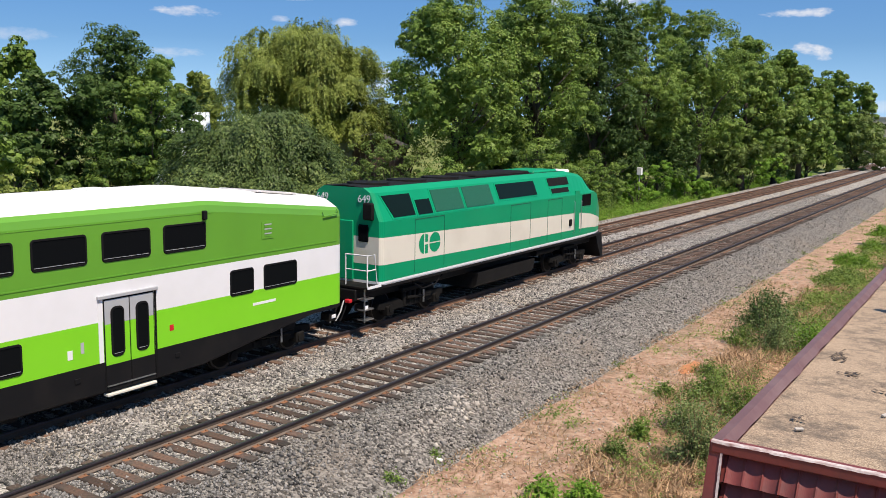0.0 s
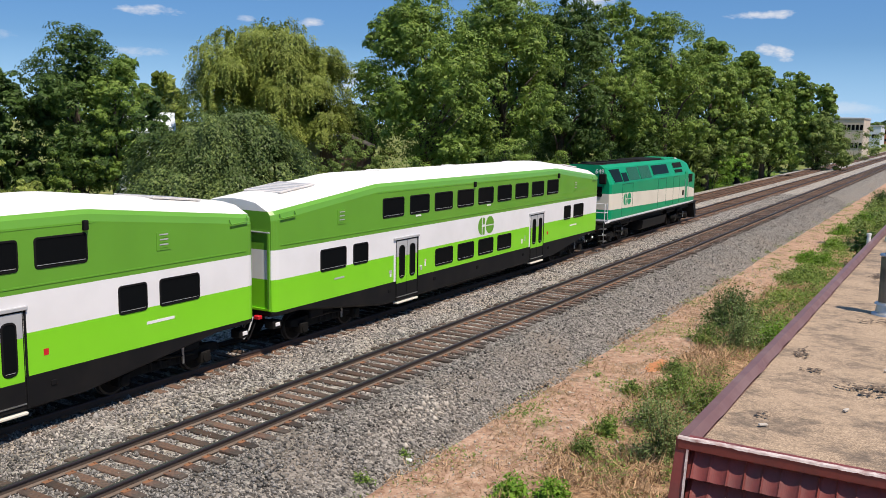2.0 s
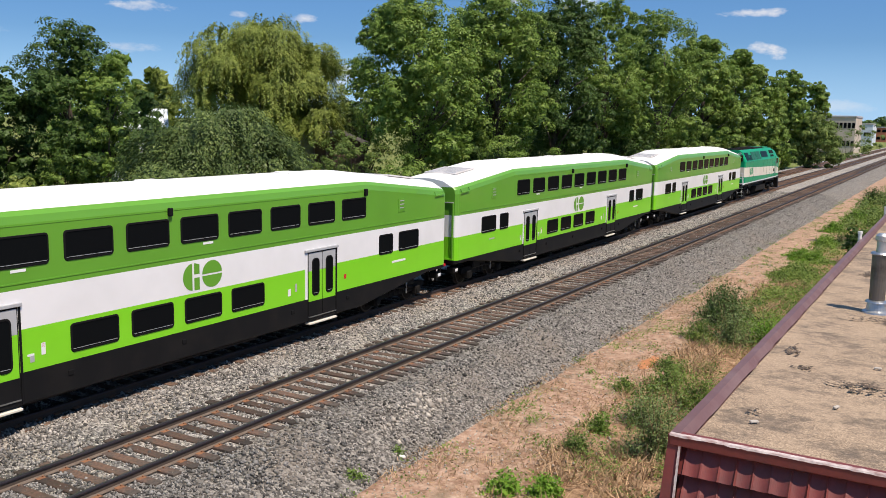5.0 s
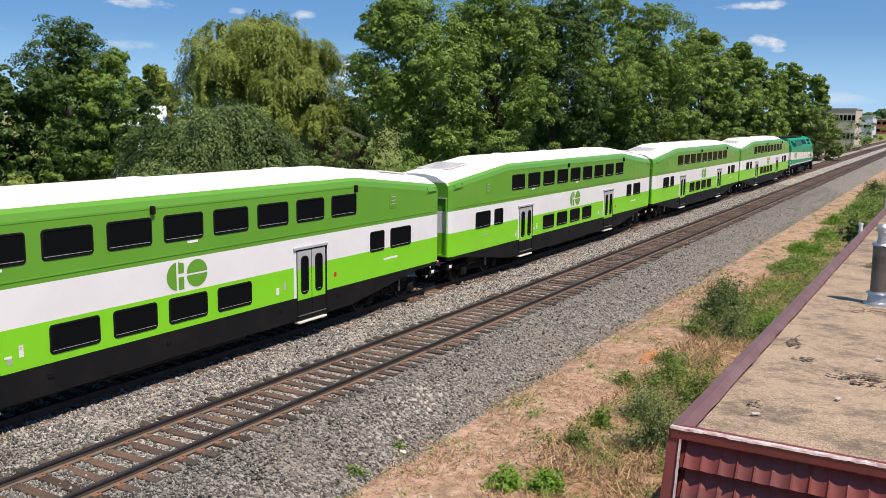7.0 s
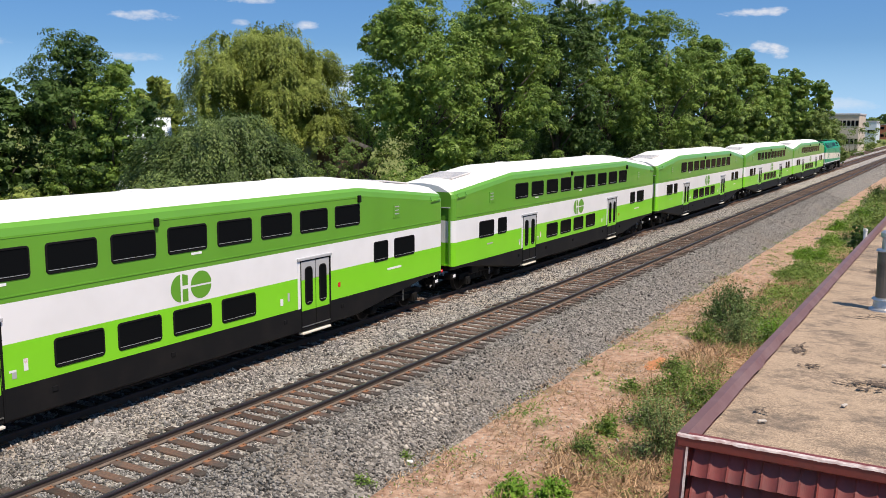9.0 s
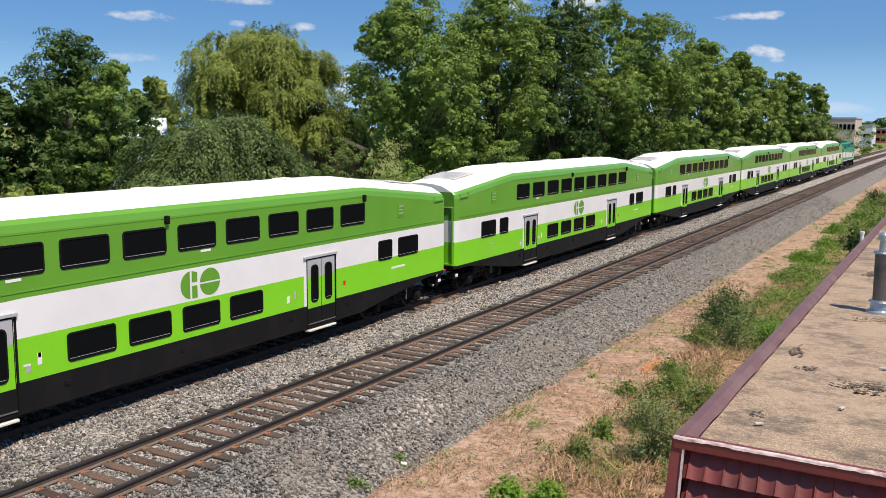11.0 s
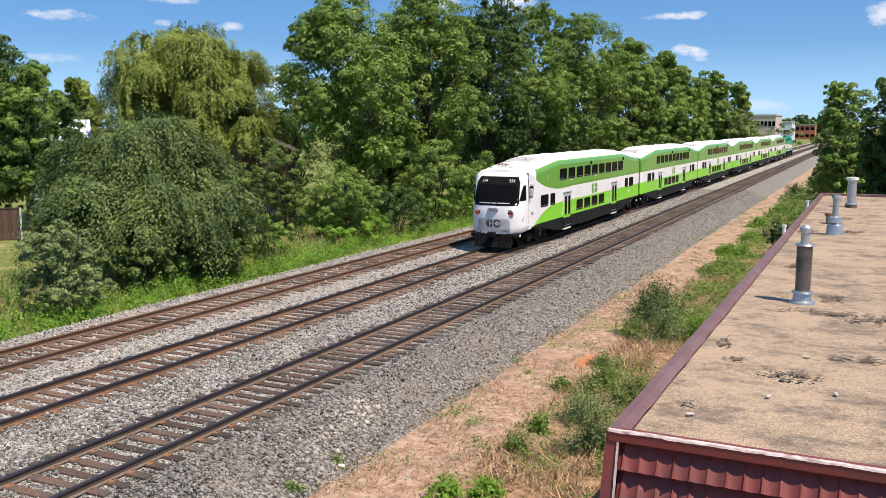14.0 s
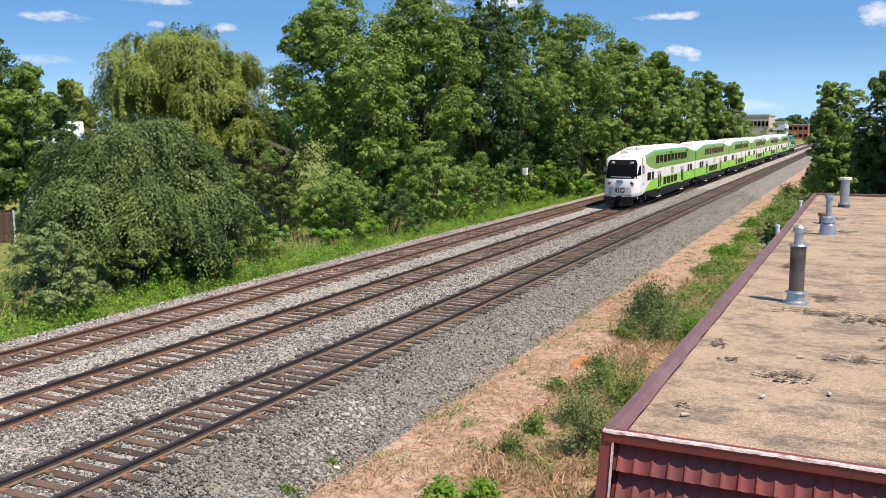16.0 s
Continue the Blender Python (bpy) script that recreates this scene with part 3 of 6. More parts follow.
def coach_section(y, black=None, lime=None, white=None):
    zb, ze = belly(y), eave(y)
    e = 0.10 * max(0.0, 1 - min(y, BODY - y) / 0.22) ** 2
    w = SIDE - e
    black = 1.19 if black is None else black
    lime = 2.10 if lime is None else lime
    white = 2.94 if white is None else white
    return [(0, zb, "black"), (w - 0.10, zb, "black"), (w, zb + 0.06, "black"), (w, max(black, zb + 0.08), "lime"), (w, max(lime, black, zb + 0.09), "white"), (w, max(white, lime + 0.01), "green"),
            (w, max(ze - 0.26, white + 0.02), "green"), (w - 0.035, max(ze - 0.10, white + 0.03), "green"), (w - 0.12, max(ze, white + 0.04), "roofwhite"), (w - 0.55, ze + 0.22, "roofwhite"), (w - 1.0, ze + 0.29, "roofwhite"), (0, ze + 0.31, "roofwhite")]


def end_wall(s, y, section, depth):
    """The flat end of a car, with the bands of its sides, and a panelled door."""
    pts = section
    for a, b in zip(pts, pts[1:]):
        if b[1] - a[1] < 0.002:
            continue
        m = a[2]
        q = [(-a[0], y, a[1]), (a[0], y, a[1]), (b[0], y, b[1]), (-b[0], y, b[1])]
        s.add(q, [(0, 1, 2, 3) if depth < 0 else (3, 2, 1, 0)], m)
    return s


window_meshes = {}


def window(parent, y, z, w, h, side, x=SIDE, r=0.09, tray=False):
    """A rounded window in a black rubber gasket: the gasket and the tinted pane set back in it."""
    key = (round(w, 2), round(h, 2), round(r, 3))
    if key not in window_meshes:
        g, n = Shape(), 20
        outer, inner = rounded(w, h, r), rounded(w - 0.09, h - 0.09, r - 0.035)
        v = [(0.0, *p) for p in outer] + [(0.016, *p) for p in rounded(w - 0.02, h - 0.02, r)] + [(0.016, *p) for p in inner] + [(0.002, *p) for p in inner]
        k = len(outer)
        g.add(v, [(j * k + i, j * k + (i + 1) % k, (j + 1) * k + (i + 1) % k, (j + 1) * k + i) for j in range(3) for i in range(k)], "rubber")
        p = Shape()
        p.add([(0.004, *q) for q in inner], [tuple(range(k))], "glass")
        p.add([(0.008, -w / 2 + 0.06, -h / 2 + 0.075), (0.008, w / 2 - 0.06, -h / 2 + 0.075), (0.008, w / 2 - 0.06, -h / 2 + 0.085), (0.008, -w / 2 + 0.06, -h / 2 + 0.085)], [(0, 1, 2, 3)], "grey")
        window_meshes[key] = (g.mesh("window"), p.mesh("pane"))
    g, p = window_meshes[key]
    ob = part("window", g, parent, at=pose(side * (x + 0.002), y, z, 0, 0, 0 if side > 0 else 180))
    part("pane", p, ob)
    return ob


def side_box(y0, y1, z0, z1, side, mat, out=0.03, x=SIDE, c=0.0):
    a, b = sorted((side * (x - 0.02), side * (x + out)))
    return Shape().box(a, b, y0, y1, z0, z1, mat, c)


def logo(parent, y, z, r, side, mat, x=SIDE, name="emblem"):
    """An emblem of two round shapes in one colour: a split disc beside a disc with a gap across it."""
    s = Shape()
    xx = side * (x + 0.004)

    def put(pts):
        s.add([(xx, y + side * p, z + q) for p, q in pts], [tuple(range(len(pts)))], mat)

    c = 0.98 * r
    put([(-c + r * math.cos(radians(a)) * 0.98, r * math.sin(radians(a))) for a in range(95, 266, 10)])
    put([(-c + 0.10 * r, -r), (-c + 0.62 * r, -r), (-c + 0.62 * r, -0.10 * r), (-c + 0.10 * r, -0.10 * r)])
    put([(-c + 0.10 * r, 0.16 * r), (-c + 0.62 * r, 0.16 * r), (-c + 0.62 * r, 0.85 * r), (-c + 0.10 * r, r)])
    put([(c * 0.92 + r * math.cos(radians(a)), 0.05 * r + 0.95 * r * math.sin(radians(a))) for a in range(0, 181, 10)])
    put([(c * 0.92 + r * math.cos(radians(a)), -0.08 * r + 0.92 * r * math.sin(radians(a))) for a in range(180, 361, 10)])
    return part(name, s, parent, "plain two-disc emblem")


door_shapes = {}


def coach_door(parent, y0, y1, side, low=1.19):
    """A pair of sliding leaves with tall narrow windows, header track and step."""
    d = part("door_pocket", side_box(y0 - 0.03, y1 + 0.03, 0.50, 2.60, side, "rubber", 0.006), parent)
    mid = (y0 + y1) / 2
    for a, b in ((y0, mid - 0.015), (mid + 0.015, y1)):
        s = Shape()
        xa, xb = sorted((side * 1.49, side * 1.525))
        s.box(xa, xb, a, b, 0.52, 1.10, "black", 0.006)
        s.box(xa, xb, a, b, 1.10, 2.02, "lime", 0.006)
        s.box(xa, xb, a, b, 2.02, 2.56, "grey", 0.006)
        leaf = part("door_leaf", s, parent)
        window(leaf, (a + b) / 2, 1.83, 0.36, 1.14, side, 1.525, 0.13)
    part("door_header", side_box(y0 - 0.18, y1 + 0.12, 2.60, 2.68, side, "grey", 0.06, c=0.01), parent)
    part("step", side_box(y0 - 0.02, y1 + 0.02, 0.40, 0.465, side, "cream", 0.17, x=1.40, c=0.015), parent, "worn pale step")
    part("grab_rail", side_box(y0, y1, 0.62, 0.645, side, "steel", 0.05), parent)
    part("door_post", side_box(y0 - 0.16, y0 - 0.05, 1.19, 2.60, side, "white", 0.012), parent)
    # Shade of the door recess, put in as a black strip beside the leaves.
    part("drip_strip", side_box(y1 + 0.04, y1 + 0.09, 0.52, 2.60, side, "rubber", 0.02), parent)


def bogie(parent, y, wheelbase=2.6, wheel=0.42, long=False, frame_z=0.62):
    """A bogie: side frames, bolster, springs, axle boxes, and its wheelsets."""
    n = 3 if long else 2
    b = new("bogie")
    b.parent, b.matrix_basis = parent, pose(0, y, 0)
    half = wheelbase / 2 if not long else wheelbase
    for side in (-1, 1):
        s = Shape()
        x0, x1 = sorted((side * 0.98, side * 1.16))
        s.extrude([(-half - 0.55, 0.52), (-half + 0.3, 0.40), (half - 0.3, 0.40), (half + 0.55, 0.52), (half + 0.5, 0.70), (half * 0.6, 0.76), (0.5, 0.58), (-0.5, 0.58), (-half * 0.6, 0.76), (-half - 0.5, 0.70)], "x", x0, x1, "soot")
        for k in range(n):
            a = (k - (n - 1) / 2) * wheelbase
            s.box(min(side * 0.95, side * 1.28), max(side * 0.95, side * 1.28), a - 0.17, a + 0.17, 0.27, 0.58, "soot", 0.03)
            s.tube([(side * 1.27, a, wheel), (side * 1.31, a, wheel)], 0.13, "soot", 10)
        for dy in (-0.45, 0.45, 0.15, -0.15):
            s.tube([(side * 1.12, dy, 0.45), (side * 1.12, dy, 0.95)], 0.075, "soot", 8)
        s.box(min(side * 0.9, side * 1.2), max(side * 0.9, side * 1.2), -0.62, 0.62, 0.90, 1.06, "soot", 0.03)
        s.tube([(side * 1.24, -half * 0.3, 0.72), (side * 1.24, half * 0.7, 0.60)], 0.045, "soot", 6)
        s.tube([(side * 1.26, half * 0.4, 0.42), (side * 1.26, half * 0.4, 0.85)], 0.035, "steel", 6)
        part("side_frame", s, b)
    part("bolster", Shape().box(-1.1, 1.1, -0.28, 0.28, 0.55, 0.92, "soot", 0.04), b)
    for k in range(n):
        s = Shape()
        s.tube([(-0.95, 0, 0), (0.95, 0, 0)], 0.085, "soot", 8)
        for side in (-1, 1):
            r = wheel
            s.tube([(side * 0.695, 0, 0), (side * 0.725, 0, 0), (side * 0.73, 0, 0), (side * 0.835, 0, 0)], [r + 0.028, r + 0.028, r, r - 0.004], "wheel", 28)
            s.tube([(side * 0.835, 0, 0), (side * 0.845, 0, 0)], [r - 0.06, r - 0.07], "soot", 28)
            for q in range(4):
                c, d = math.cos(q * 1.5708), math.sin(q * 1.5708)
                s.tube([(side * 0.845, 0.2 * c, 0.2 * d), (side * 0.86, 0.2 * c, 0.2 * d)], 0.04, "rubber", 6)
        w = part("wheelset", s, b, at=pose(0, (k - (n - 1) / 2) * wheelbase, wheel))
        WHEELS.append((w, wheel))
    return b


WHEELS = []


def end_gear(parent, y, out, front=True):
    """Coupler, hoses, buffer light and the gangway at one end; out is +1 or -1 along y."""
    s = Shape()
    s.box(-0.16, 0.16, min(y, y + out * 0.42), max(y, y + out * 0.42), 0.72, 0.98, "soot", 0.03)
    s.box(-0.22, 0.22, min(y + out * 0.25, y + out * 0.45), max(y + out * 0.25, y + out * 0.45), 0.68, 1.0, "soot", 0.05)
    part("coupler", s, parent)
    for k, dx in enumerate((0.55, 0.72, 0.88, -0.55, -0.75)):
        part("hose", Shape().tube([(dx, y + out * 0.02, 0.98), (dx + 0.02, y + out * 0.2, 0.72 - 0.06 * (k % 2)), (dx, y + out * 0.33, 0.48), (dx - 0.02, y + out * 0.39, 0.40)], 0.024, "grey" if k == 1 and front else "rubber", 6), parent)
    if front:
        part("jumper_plug", Shape().box(0.86, 1.06, min(y, y + out * 0.16), max(y, y + out * 0.16), 0.95, 1.06, "red", 0.02), parent, "red jumper plug")
    for side in (-1, 1):
        part("marker_box", Shape().box(min(side * 1.02, side * 1.38), max(side * 1.02, side * 1.38), min(y - out * 0.45, y - out * 0.1), max(y - out * 0.45, y - out * 0.1), 0.66, 0.90, "soot", 0.03), parent)
        part("marker_lamp", Shape().box(min(side * 1.36, side * 1.40), max(side * 1.36, side * 1.40), min(y - out * 0.36, y - out * 0.18), max(y - out * 0.36, y - out * 0.18), 0.74, 0.85, "white", 0.01), parent, "small white marker lamp")


def fittings(parent, side, cab=False):
    """Small things on a coach side: vents, handles, stickers, lines, notices."""
    for y in ((3.13,) if cab else ()) + ((22.0,) if cab else (3.13, 22.0)):
        s = side_box(y - 0.22, y + 0.22, 3.42, 3.86, side, "green", 0.014)
        for k in range(6):
            xa, xb = sorted((side * 1.505, side * 1.522))
            s.box(xa, xb, y - 0.13, y + 0.13, 3.48 + 0.06 * k, 3.51 + 0.06 * k, "grey" if k % 2 else "green")
        part("vent", s, parent)
    if not cab:
        handle(parent, 0.27, 0.90, 3.83, side)
    handle(parent, BODY - 0.90, BODY - 0.27, 3.83, side)
    part("belt_line", side_box(0.3 if not cab else 5.3, BODY - 0.3, 3.055, 3.085, side, "green", 0.012), parent)
    part("upper_line", side_box(5.0, 20.1, 4.245, 4.26, side, "green", 0.008), parent)
    for y, z, w, h, m in ((8.05, 1.60, 0.10, 0.26, "white"), (8.05, 1.68, 0.07, 0.10, "red"), (7.75, 1.52, 0.16, 0.05, "white"), (7.78, 1.43, 0.10, 0.14, "grey"), (5.82, 1.56, 0.16, 0.10, "grey"), (5.83, 1.44, 0.10, 0.12, "white"),
                          (16.35, 1.62, 0.08, 0.24, "grey"), (16.05, 1.52, 0.12, 0.20, "white"), (18.75, 1.62, 0.12, 0.14, "red"), (3.0, 1.76, 0.50, 0.05, "grey"), (21.85, 1.73, 0.85, 0.07, "white")):
        if not (cab and y < 5):
            part("sticker", side_box(y - w / 2, y + w / 2, z - h / 2, z + h / 2, side, m, 0.005), parent)
    for y in (6.98, 12.3):
        part("window_tab", side_box(y + 0.4, y + 0.75, 3.30, 3.36, side, "white", 0.006), parent)
    part("camera_dome", side_box(11.55, 11.67, 4.12, 4.32, side, "rubber", 0.09, c=0.02), parent)
    part("camera_dome", side_box(19.75, 19.87, 4.10, 4.32, side, "rubber", 0.09, c=0.02), parent)
    for y in (5.75, 8.7, 12.0, 16.2, 18.9):
        part("jacking_pad", side_box(y - 0.07, y + 0.07, 0.86, 0.98, side, "rubber", 0.02, c=0.01), parent)


def handle(parent, y0, y1, z, side):
    s = Shape()
    x = side * (SIDE + 0.05)
    s.tube([(side * SIDE, y0, z + 0.12), (x, y0, z), (x, y1, z + 0.04), (side * SIDE, y1, z + 0.16)], 0.018, "green", 6)
    part("grab_handle", s, parent)


def underfloor(parent):
    for y0, y1, x, z in ((1.9, 3.0, 1.25, 0.62), (5.9, 9.5, 1.2, 0.36), (10, 15, 1.25, 0.34), (15.6, 19, 1.2, 0.36), (22.3, 23.4, 1.2, 0.66)):
        part("equipment_box", Shape().box(-x, x, y0, y1, z, z + 0.32, "black", 0.04), parent)


def roof_fittings(parent, cab=False):
    for y in ((2.0,) if not cab else (3.1,)) + (23.2,):
        s = Shape()
        tilt = 5.9 if y < 12 else -5.9
        s.box(-0.72, 0.72, -0.8, 0.8, -0.03, 0.022, "ventgrey", 0.01)
        for k in range(6):
            s.box(-0.65, 0.65, -0.7 + 0.25 * k, -0.58 + 0.25 * k, 0.022, 0.03, "grey")
        part("roof_vent", s, parent, "grey roof ventilation grille", at=pose(0, y, eave(y) + 0.312, tilt))
    for y in (7.2, 12.4, 17.8):
        part("roof_hatch", Shape().box(-0.3, 0.3, y - 0.3, y + 0.3, 4.83, 4.89, "roofwhite", 0.02), parent)


def build_coach(front=False):
    c = thing("rail_coach", "double-deck railway coach, lime, white and green with tinted windows", "rail coach", "coaches of the train")
    ys = [0, 0.05, 0.12, 0.22, 0.6, 1.2, 2.5, 3.8, 5.1, 5.4, 12.56, 19.72, 20.02, 21.3, 22.6, 23.92, 24.5, 24.9, 25.0, 25.07, 25.12]
    s = loft(ys, coach_section)
    end_wall(s, 0.0, coach_section(0.0), -1)
    end_wall(s, BODY, coach_section(BODY), 1)
    part("body", s, c)
    for side in (1, -1):
        for k in range(9):
            window(c, 5.98 + 1.655 * k, 3.725, 1.30, 0.67, side)
        for k in range(4):
            window(c, 9.37 + 1.655 * k, 1.68, 1.30, 0.65, side)
        for y, w in ((2.71, 1.30), (4.12, 0.82), (21.05, 0.84), (22.48, 1.30)):
            window(c, y, 2.39, w, 0.68, side)
        coach_door(c, 6.17, 7.46, side)
        coach_door(c, 16.92, 18.22, side)
        logo(c, 12.68, 2.52, 0.35, side, "green")
        fittings(c, side)
    for y, out in ((0, -1), (BODY, 1)):
        end_gear(c, y, out)
        g = Shape()
        a, b = sorted((y, y + out * 0.385))
        g.box(-0.62, 0.62, a, b, 1.15, 3.35, "rubber", 0.05)
        part("gangway", g, c)
        for sx in (-1, 1):
            e = Shape()
            a, b = sorted((y - 0.01 * out, y + out * 0.05))
            x0, x1 = sorted((sx * 0.66, sx * 1.36))
            e.box(x0, x1, a, b, 1.22, 1.27, "lime")
            e.box(x0, x1, a, b, 3.42, 3.45, "grey")
            x0, x1 = sorted((sx * 1.30, sx * 1.36))
            e.box(x0, x1, a, b, 1.27, 3.42, "lime" if y < 0 else "green")
            part("end_frame", e, c)
    bogie(c, 2.9)
    bogie(c, BODY - 2.9)
    underfloor(c)
    roof_fittings(c)
    return c


def number(parent, text, m, size, mat):
    cu = bpy.data.curves.new("numerals", "FONT")
    cu.body, cu.size, cu.align_x, cu.align_y, cu.extrude = text, size, "CENTER", "CENTER", 0.004
    cu.materials.append(M[mat])
    ob = new("fleet_numerals", cu)
    ob.parent, ob.matrix_basis = parent, m
    return ob


def cab_bands(y):
    black = float(np.interp(y, (0.0, 0.25, 0.95, 1.6, 6.1), (0.5, 0.6, 1.12, 1.19, 1.19)))
    lime = float(np.interp(y, (0.95, 1.6, 2.34, 2.95, 3.57, 4.2, 4.9, 6.14), (1.12, 1.42, 1.70, 1.86, 1.98, 2.05, 2.10, 2.11)))
    white = float(np.interp(y, (0.25, 0.7, 1.2, 1.75, 2.29, 2.95, 3.61, 4.4, 5.24, 6.4, 7.76), (4.02, 3.86, 3.66, 3.46, 3.30, 3.16, 3.06, 2.97, 2.91, 2.89, 2.94)))
    return black, lime, white


def cab_section(y):
    black, lime, white = cab_bands(y)
    pts = coach_section(max(y, 0.3) if y < 3 else y, black, lime, white)
    if y < 3:
        zb, ze = float(np.interp(y, (0, 1.0, 1.2, 5.4), (0.97, 0.97, 1.04, 0.47))), eave(y)
        pts = [(p[0], zb + (p[1] - belly(max(y, 0.3))) if i < 3 else max(p[1], zb + 0.06 + 0.002 * i), p[2]) for i, p in enumerate(pts)]
        if y < 0.6:
            pts = [(p[0], p[1], "white" if i < 6 else p[2]) for i, p in enumerate(pts)]
        if white > 3.75:
            pts = [(p[0], p[1], "roofwhite" if p[2] == "green" else p[2]) for p in pts]
    return pts


def build_cab_coach():
    c = thing("cab_coach", "double-deck cab coach with white streamlined driving end and green sides", "rail coach", "coaches of the train")
    ys = [0.1, 0.25, 0.6, 0.95, 1.3, 1.6, 1.95, 2.34, 2.65, 2.95, 3.25, 3.57, 3.9, 4.2, 4.55, 4.9, 5.1, 5.4, 5.8, 6.14, 6.8, 7.76, 12.56, 19.72, 20.02, 21.3, 22.6, 23.92, 24.5, 24.9, 25.0, 25.07, 25.12]
    s = loft(ys, cab_section)
    end_wall(s, BODY, coach_section(BODY), 1)
    part("body", s, c)
    # driving end: rings of (x, z) from the foot to the crown, narrowing to the rounded front
    nose = Shape()

    def plan(k):
        return 1.503 * (1 - k ** 3) ** (1 / 3)

    def ring(k):
        w, y0, ze, lean = plan(k), 0.20 - 1.35 * k, 4.03 - 0.22 * k * k, 0.46 * k ** 1.5
        q = w / 1.503
        zb = 0.97 - 0.10 * k
        pts = [(w - 0.10 * q, zb), (w, zb + 0.07), (w, 1.3), (w, 1.75), (w, 2.2), (w, 2.6), (w - 0.01 * q, 3.0), (w - 0.02 * q, 3.4), (w - 0.04 * q, ze - 0.14), (w - 0.13 * q, ze), (w - 0.32 * q, ze + 0.13), (w - 0.60 * q, ze + 0.23), (w - 1.0 * q, ze + 0.295 - 0.03 * k), (0, ze + 0.315 - 0.04 * k)]
        return [(x, y0 + lean * max(0.0, z - 2.15) ** 1.2, z) for x, z in pts]

    ks = (0, 0.15, 0.3, 0.45, 0.6, 0.72, 0.82, 0.9, 0.96, 0.99, 1.0)
    for a, b in zip(ks, ks[1:]):
        ra, rb = ring(a), ring(b)
        for i in range(13):
            q = [ra[i], rb[i], rb[i + 1], ra[i + 1]]
            m = "roofwhite" if i >= 9 else "white"
            nose.add(q, [(3, 2, 1, 0)], m)
            nose.add([(-x, y, z) for x, y, z in q], [(0, 1, 2, 3)], m)
    weld = nose.mesh("nose", True)
    nb = bmesh.new()
    nb.from_mesh(weld)
    bmesh.ops.remove_doubles(nb, verts=nb.verts[:], dist=0.0005)
    bmesh.ops.recalc_face_normals(nb, faces=nb.faces[:])
    nb.to_mesh(weld)
    nb.free()
    part("nose", weld, c, "white moulded nose")

    def front_y(x, z):
        k = max(0.0, 1 - (abs(x) / 1.503) ** 3) ** (1 / 3)
        return 0.20 - 1.35 * k + 0.46 * k ** 1.5 * max(0.0, z - 2.15) ** 1.2

    def front_patch(outline, out, mat, n=10):
        s = Shape()
        (x0, z0), (x1, z1) = outline
        for j in range(n):
            for i in range(n):
                q = []
                for u, v in ((i, j), (i + 1, j), (i + 1, j + 1), (i, j + 1)):
                    z = z0 + (z1 - z0) * v / n
                    t = v / n
                    hw = (x1 - x0) / 2 * (1.0 - 0.07 * t - 0.10 * max(0.0, t - 0.8) / 0.2) - (0.05 if v == 0 else 0.0)
                    x = (x0 + x1) / 2 + hw * (2 * u / n - 1)
                    q.append((x, front_y(x, z) - out, z))
                s.add(q, [(0, 1, 2, 3)], mat)
        return s

    part("windscreen_surround", front_patch(((-1.29, 2.36), (1.29, 3.86)), 0.010, "rubber"), c)
    part("windscreen", front_patch(((-1.21, 2.47), (1.21, 3.44)), 0.020, "glass"), c)
    # Grey patch: shading of the white lower nose put into colour.
    part("chin_panel", front_patch(((-0.95, 0.99), (0.95, 1.66)), 0.006, "grey"), c, "grey patch painted for the shading of the white lower front")
    for dx in (-0.15, 0.2):
        part("wiper", Shape().tube([(dx, front_y(dx, 2.44) - 0.04, 2.44), (dx - 0.42, front_y(dx - 0.4, 3.0) - 0.05, 2.98)], 0.014, "rubber", 5), c)
    # Added grey strip imitates the pale band low in the windscreen glass.
    part("lamp_sill", front_patch(((-0.9, 2.47), (0.9, 2.52)), 0.028, "grey"), c)
    for x in (-0.78, 0.78):
        number(c, "354", Matrix.Translation((x, front_y(x, 3.64) - 0.035, 3.64)) @ pose(0, 0, 0, 90 - 26, 0, 8 if x > 0 else -8), 0.23, "numeral")
    for x in (-0.93, 0.93):
        for nm, rr, out, m, dx in (("lamp_ring", 0.22, 0.012, "white", -0.03), ("lamp_recess", 0.18, 0.02, "steel", -0.03), ("red_lamp", 0.09, 0.045, "red", 0.05), ("headlamp", 0.075, 0.035, "glass", -0.12)):
            s = Shape()
            y = front_y(x, 2.0)
            sg = 1 if x > 0 else -1
            s.tube([(x + sg * dx, y + 0.10, 1.98), (x + sg * dx, y - out, 1.98 - 0.01)], [rr * 1.05, rr], m, 16)
            part(nm, s, c)
    part("marker_lamp", Shape().box(-0.30, 0.30, -1.21, -1.05, 2.06, 2.30, "grey", 0.07), c)
    part("number_box_glass", Shape().box(-0.2, 0.2, -1.225, -1.20, 2.12, 2.25, "steel", 0.012), c)
    e = Shape()
    for pts in ([(-0.20 + 0.21 * math.cos(radians(a)), 0.21 * math.sin(radians(a))) for a in range(95, 266, 15)], [(-0.17, -0.21), (-0.06, -0.21), (-0.06, -0.02), (-0.17, -0.02)], [(-0.17, 0.03), (-0.06, 0.03), (-0.06, 0.18), (-0.17, 0.21)],
                [(0.21 + 0.21 * math.cos(radians(a)), 0.015 + 0.20 * math.sin(radians(a))) for a in range(0, 181, 15)], [(0.21 + 0.21 * math.cos(radians(a)), -0.015 + 0.20 * math.sin(radians(a))) for a in range(180, 361, 15)]):
        e.add([(x, front_y(x, 1.4) - 0.008, 1.42 + z) for x, z in pts], [tuple(range(len(pts)))], "darknumeral")
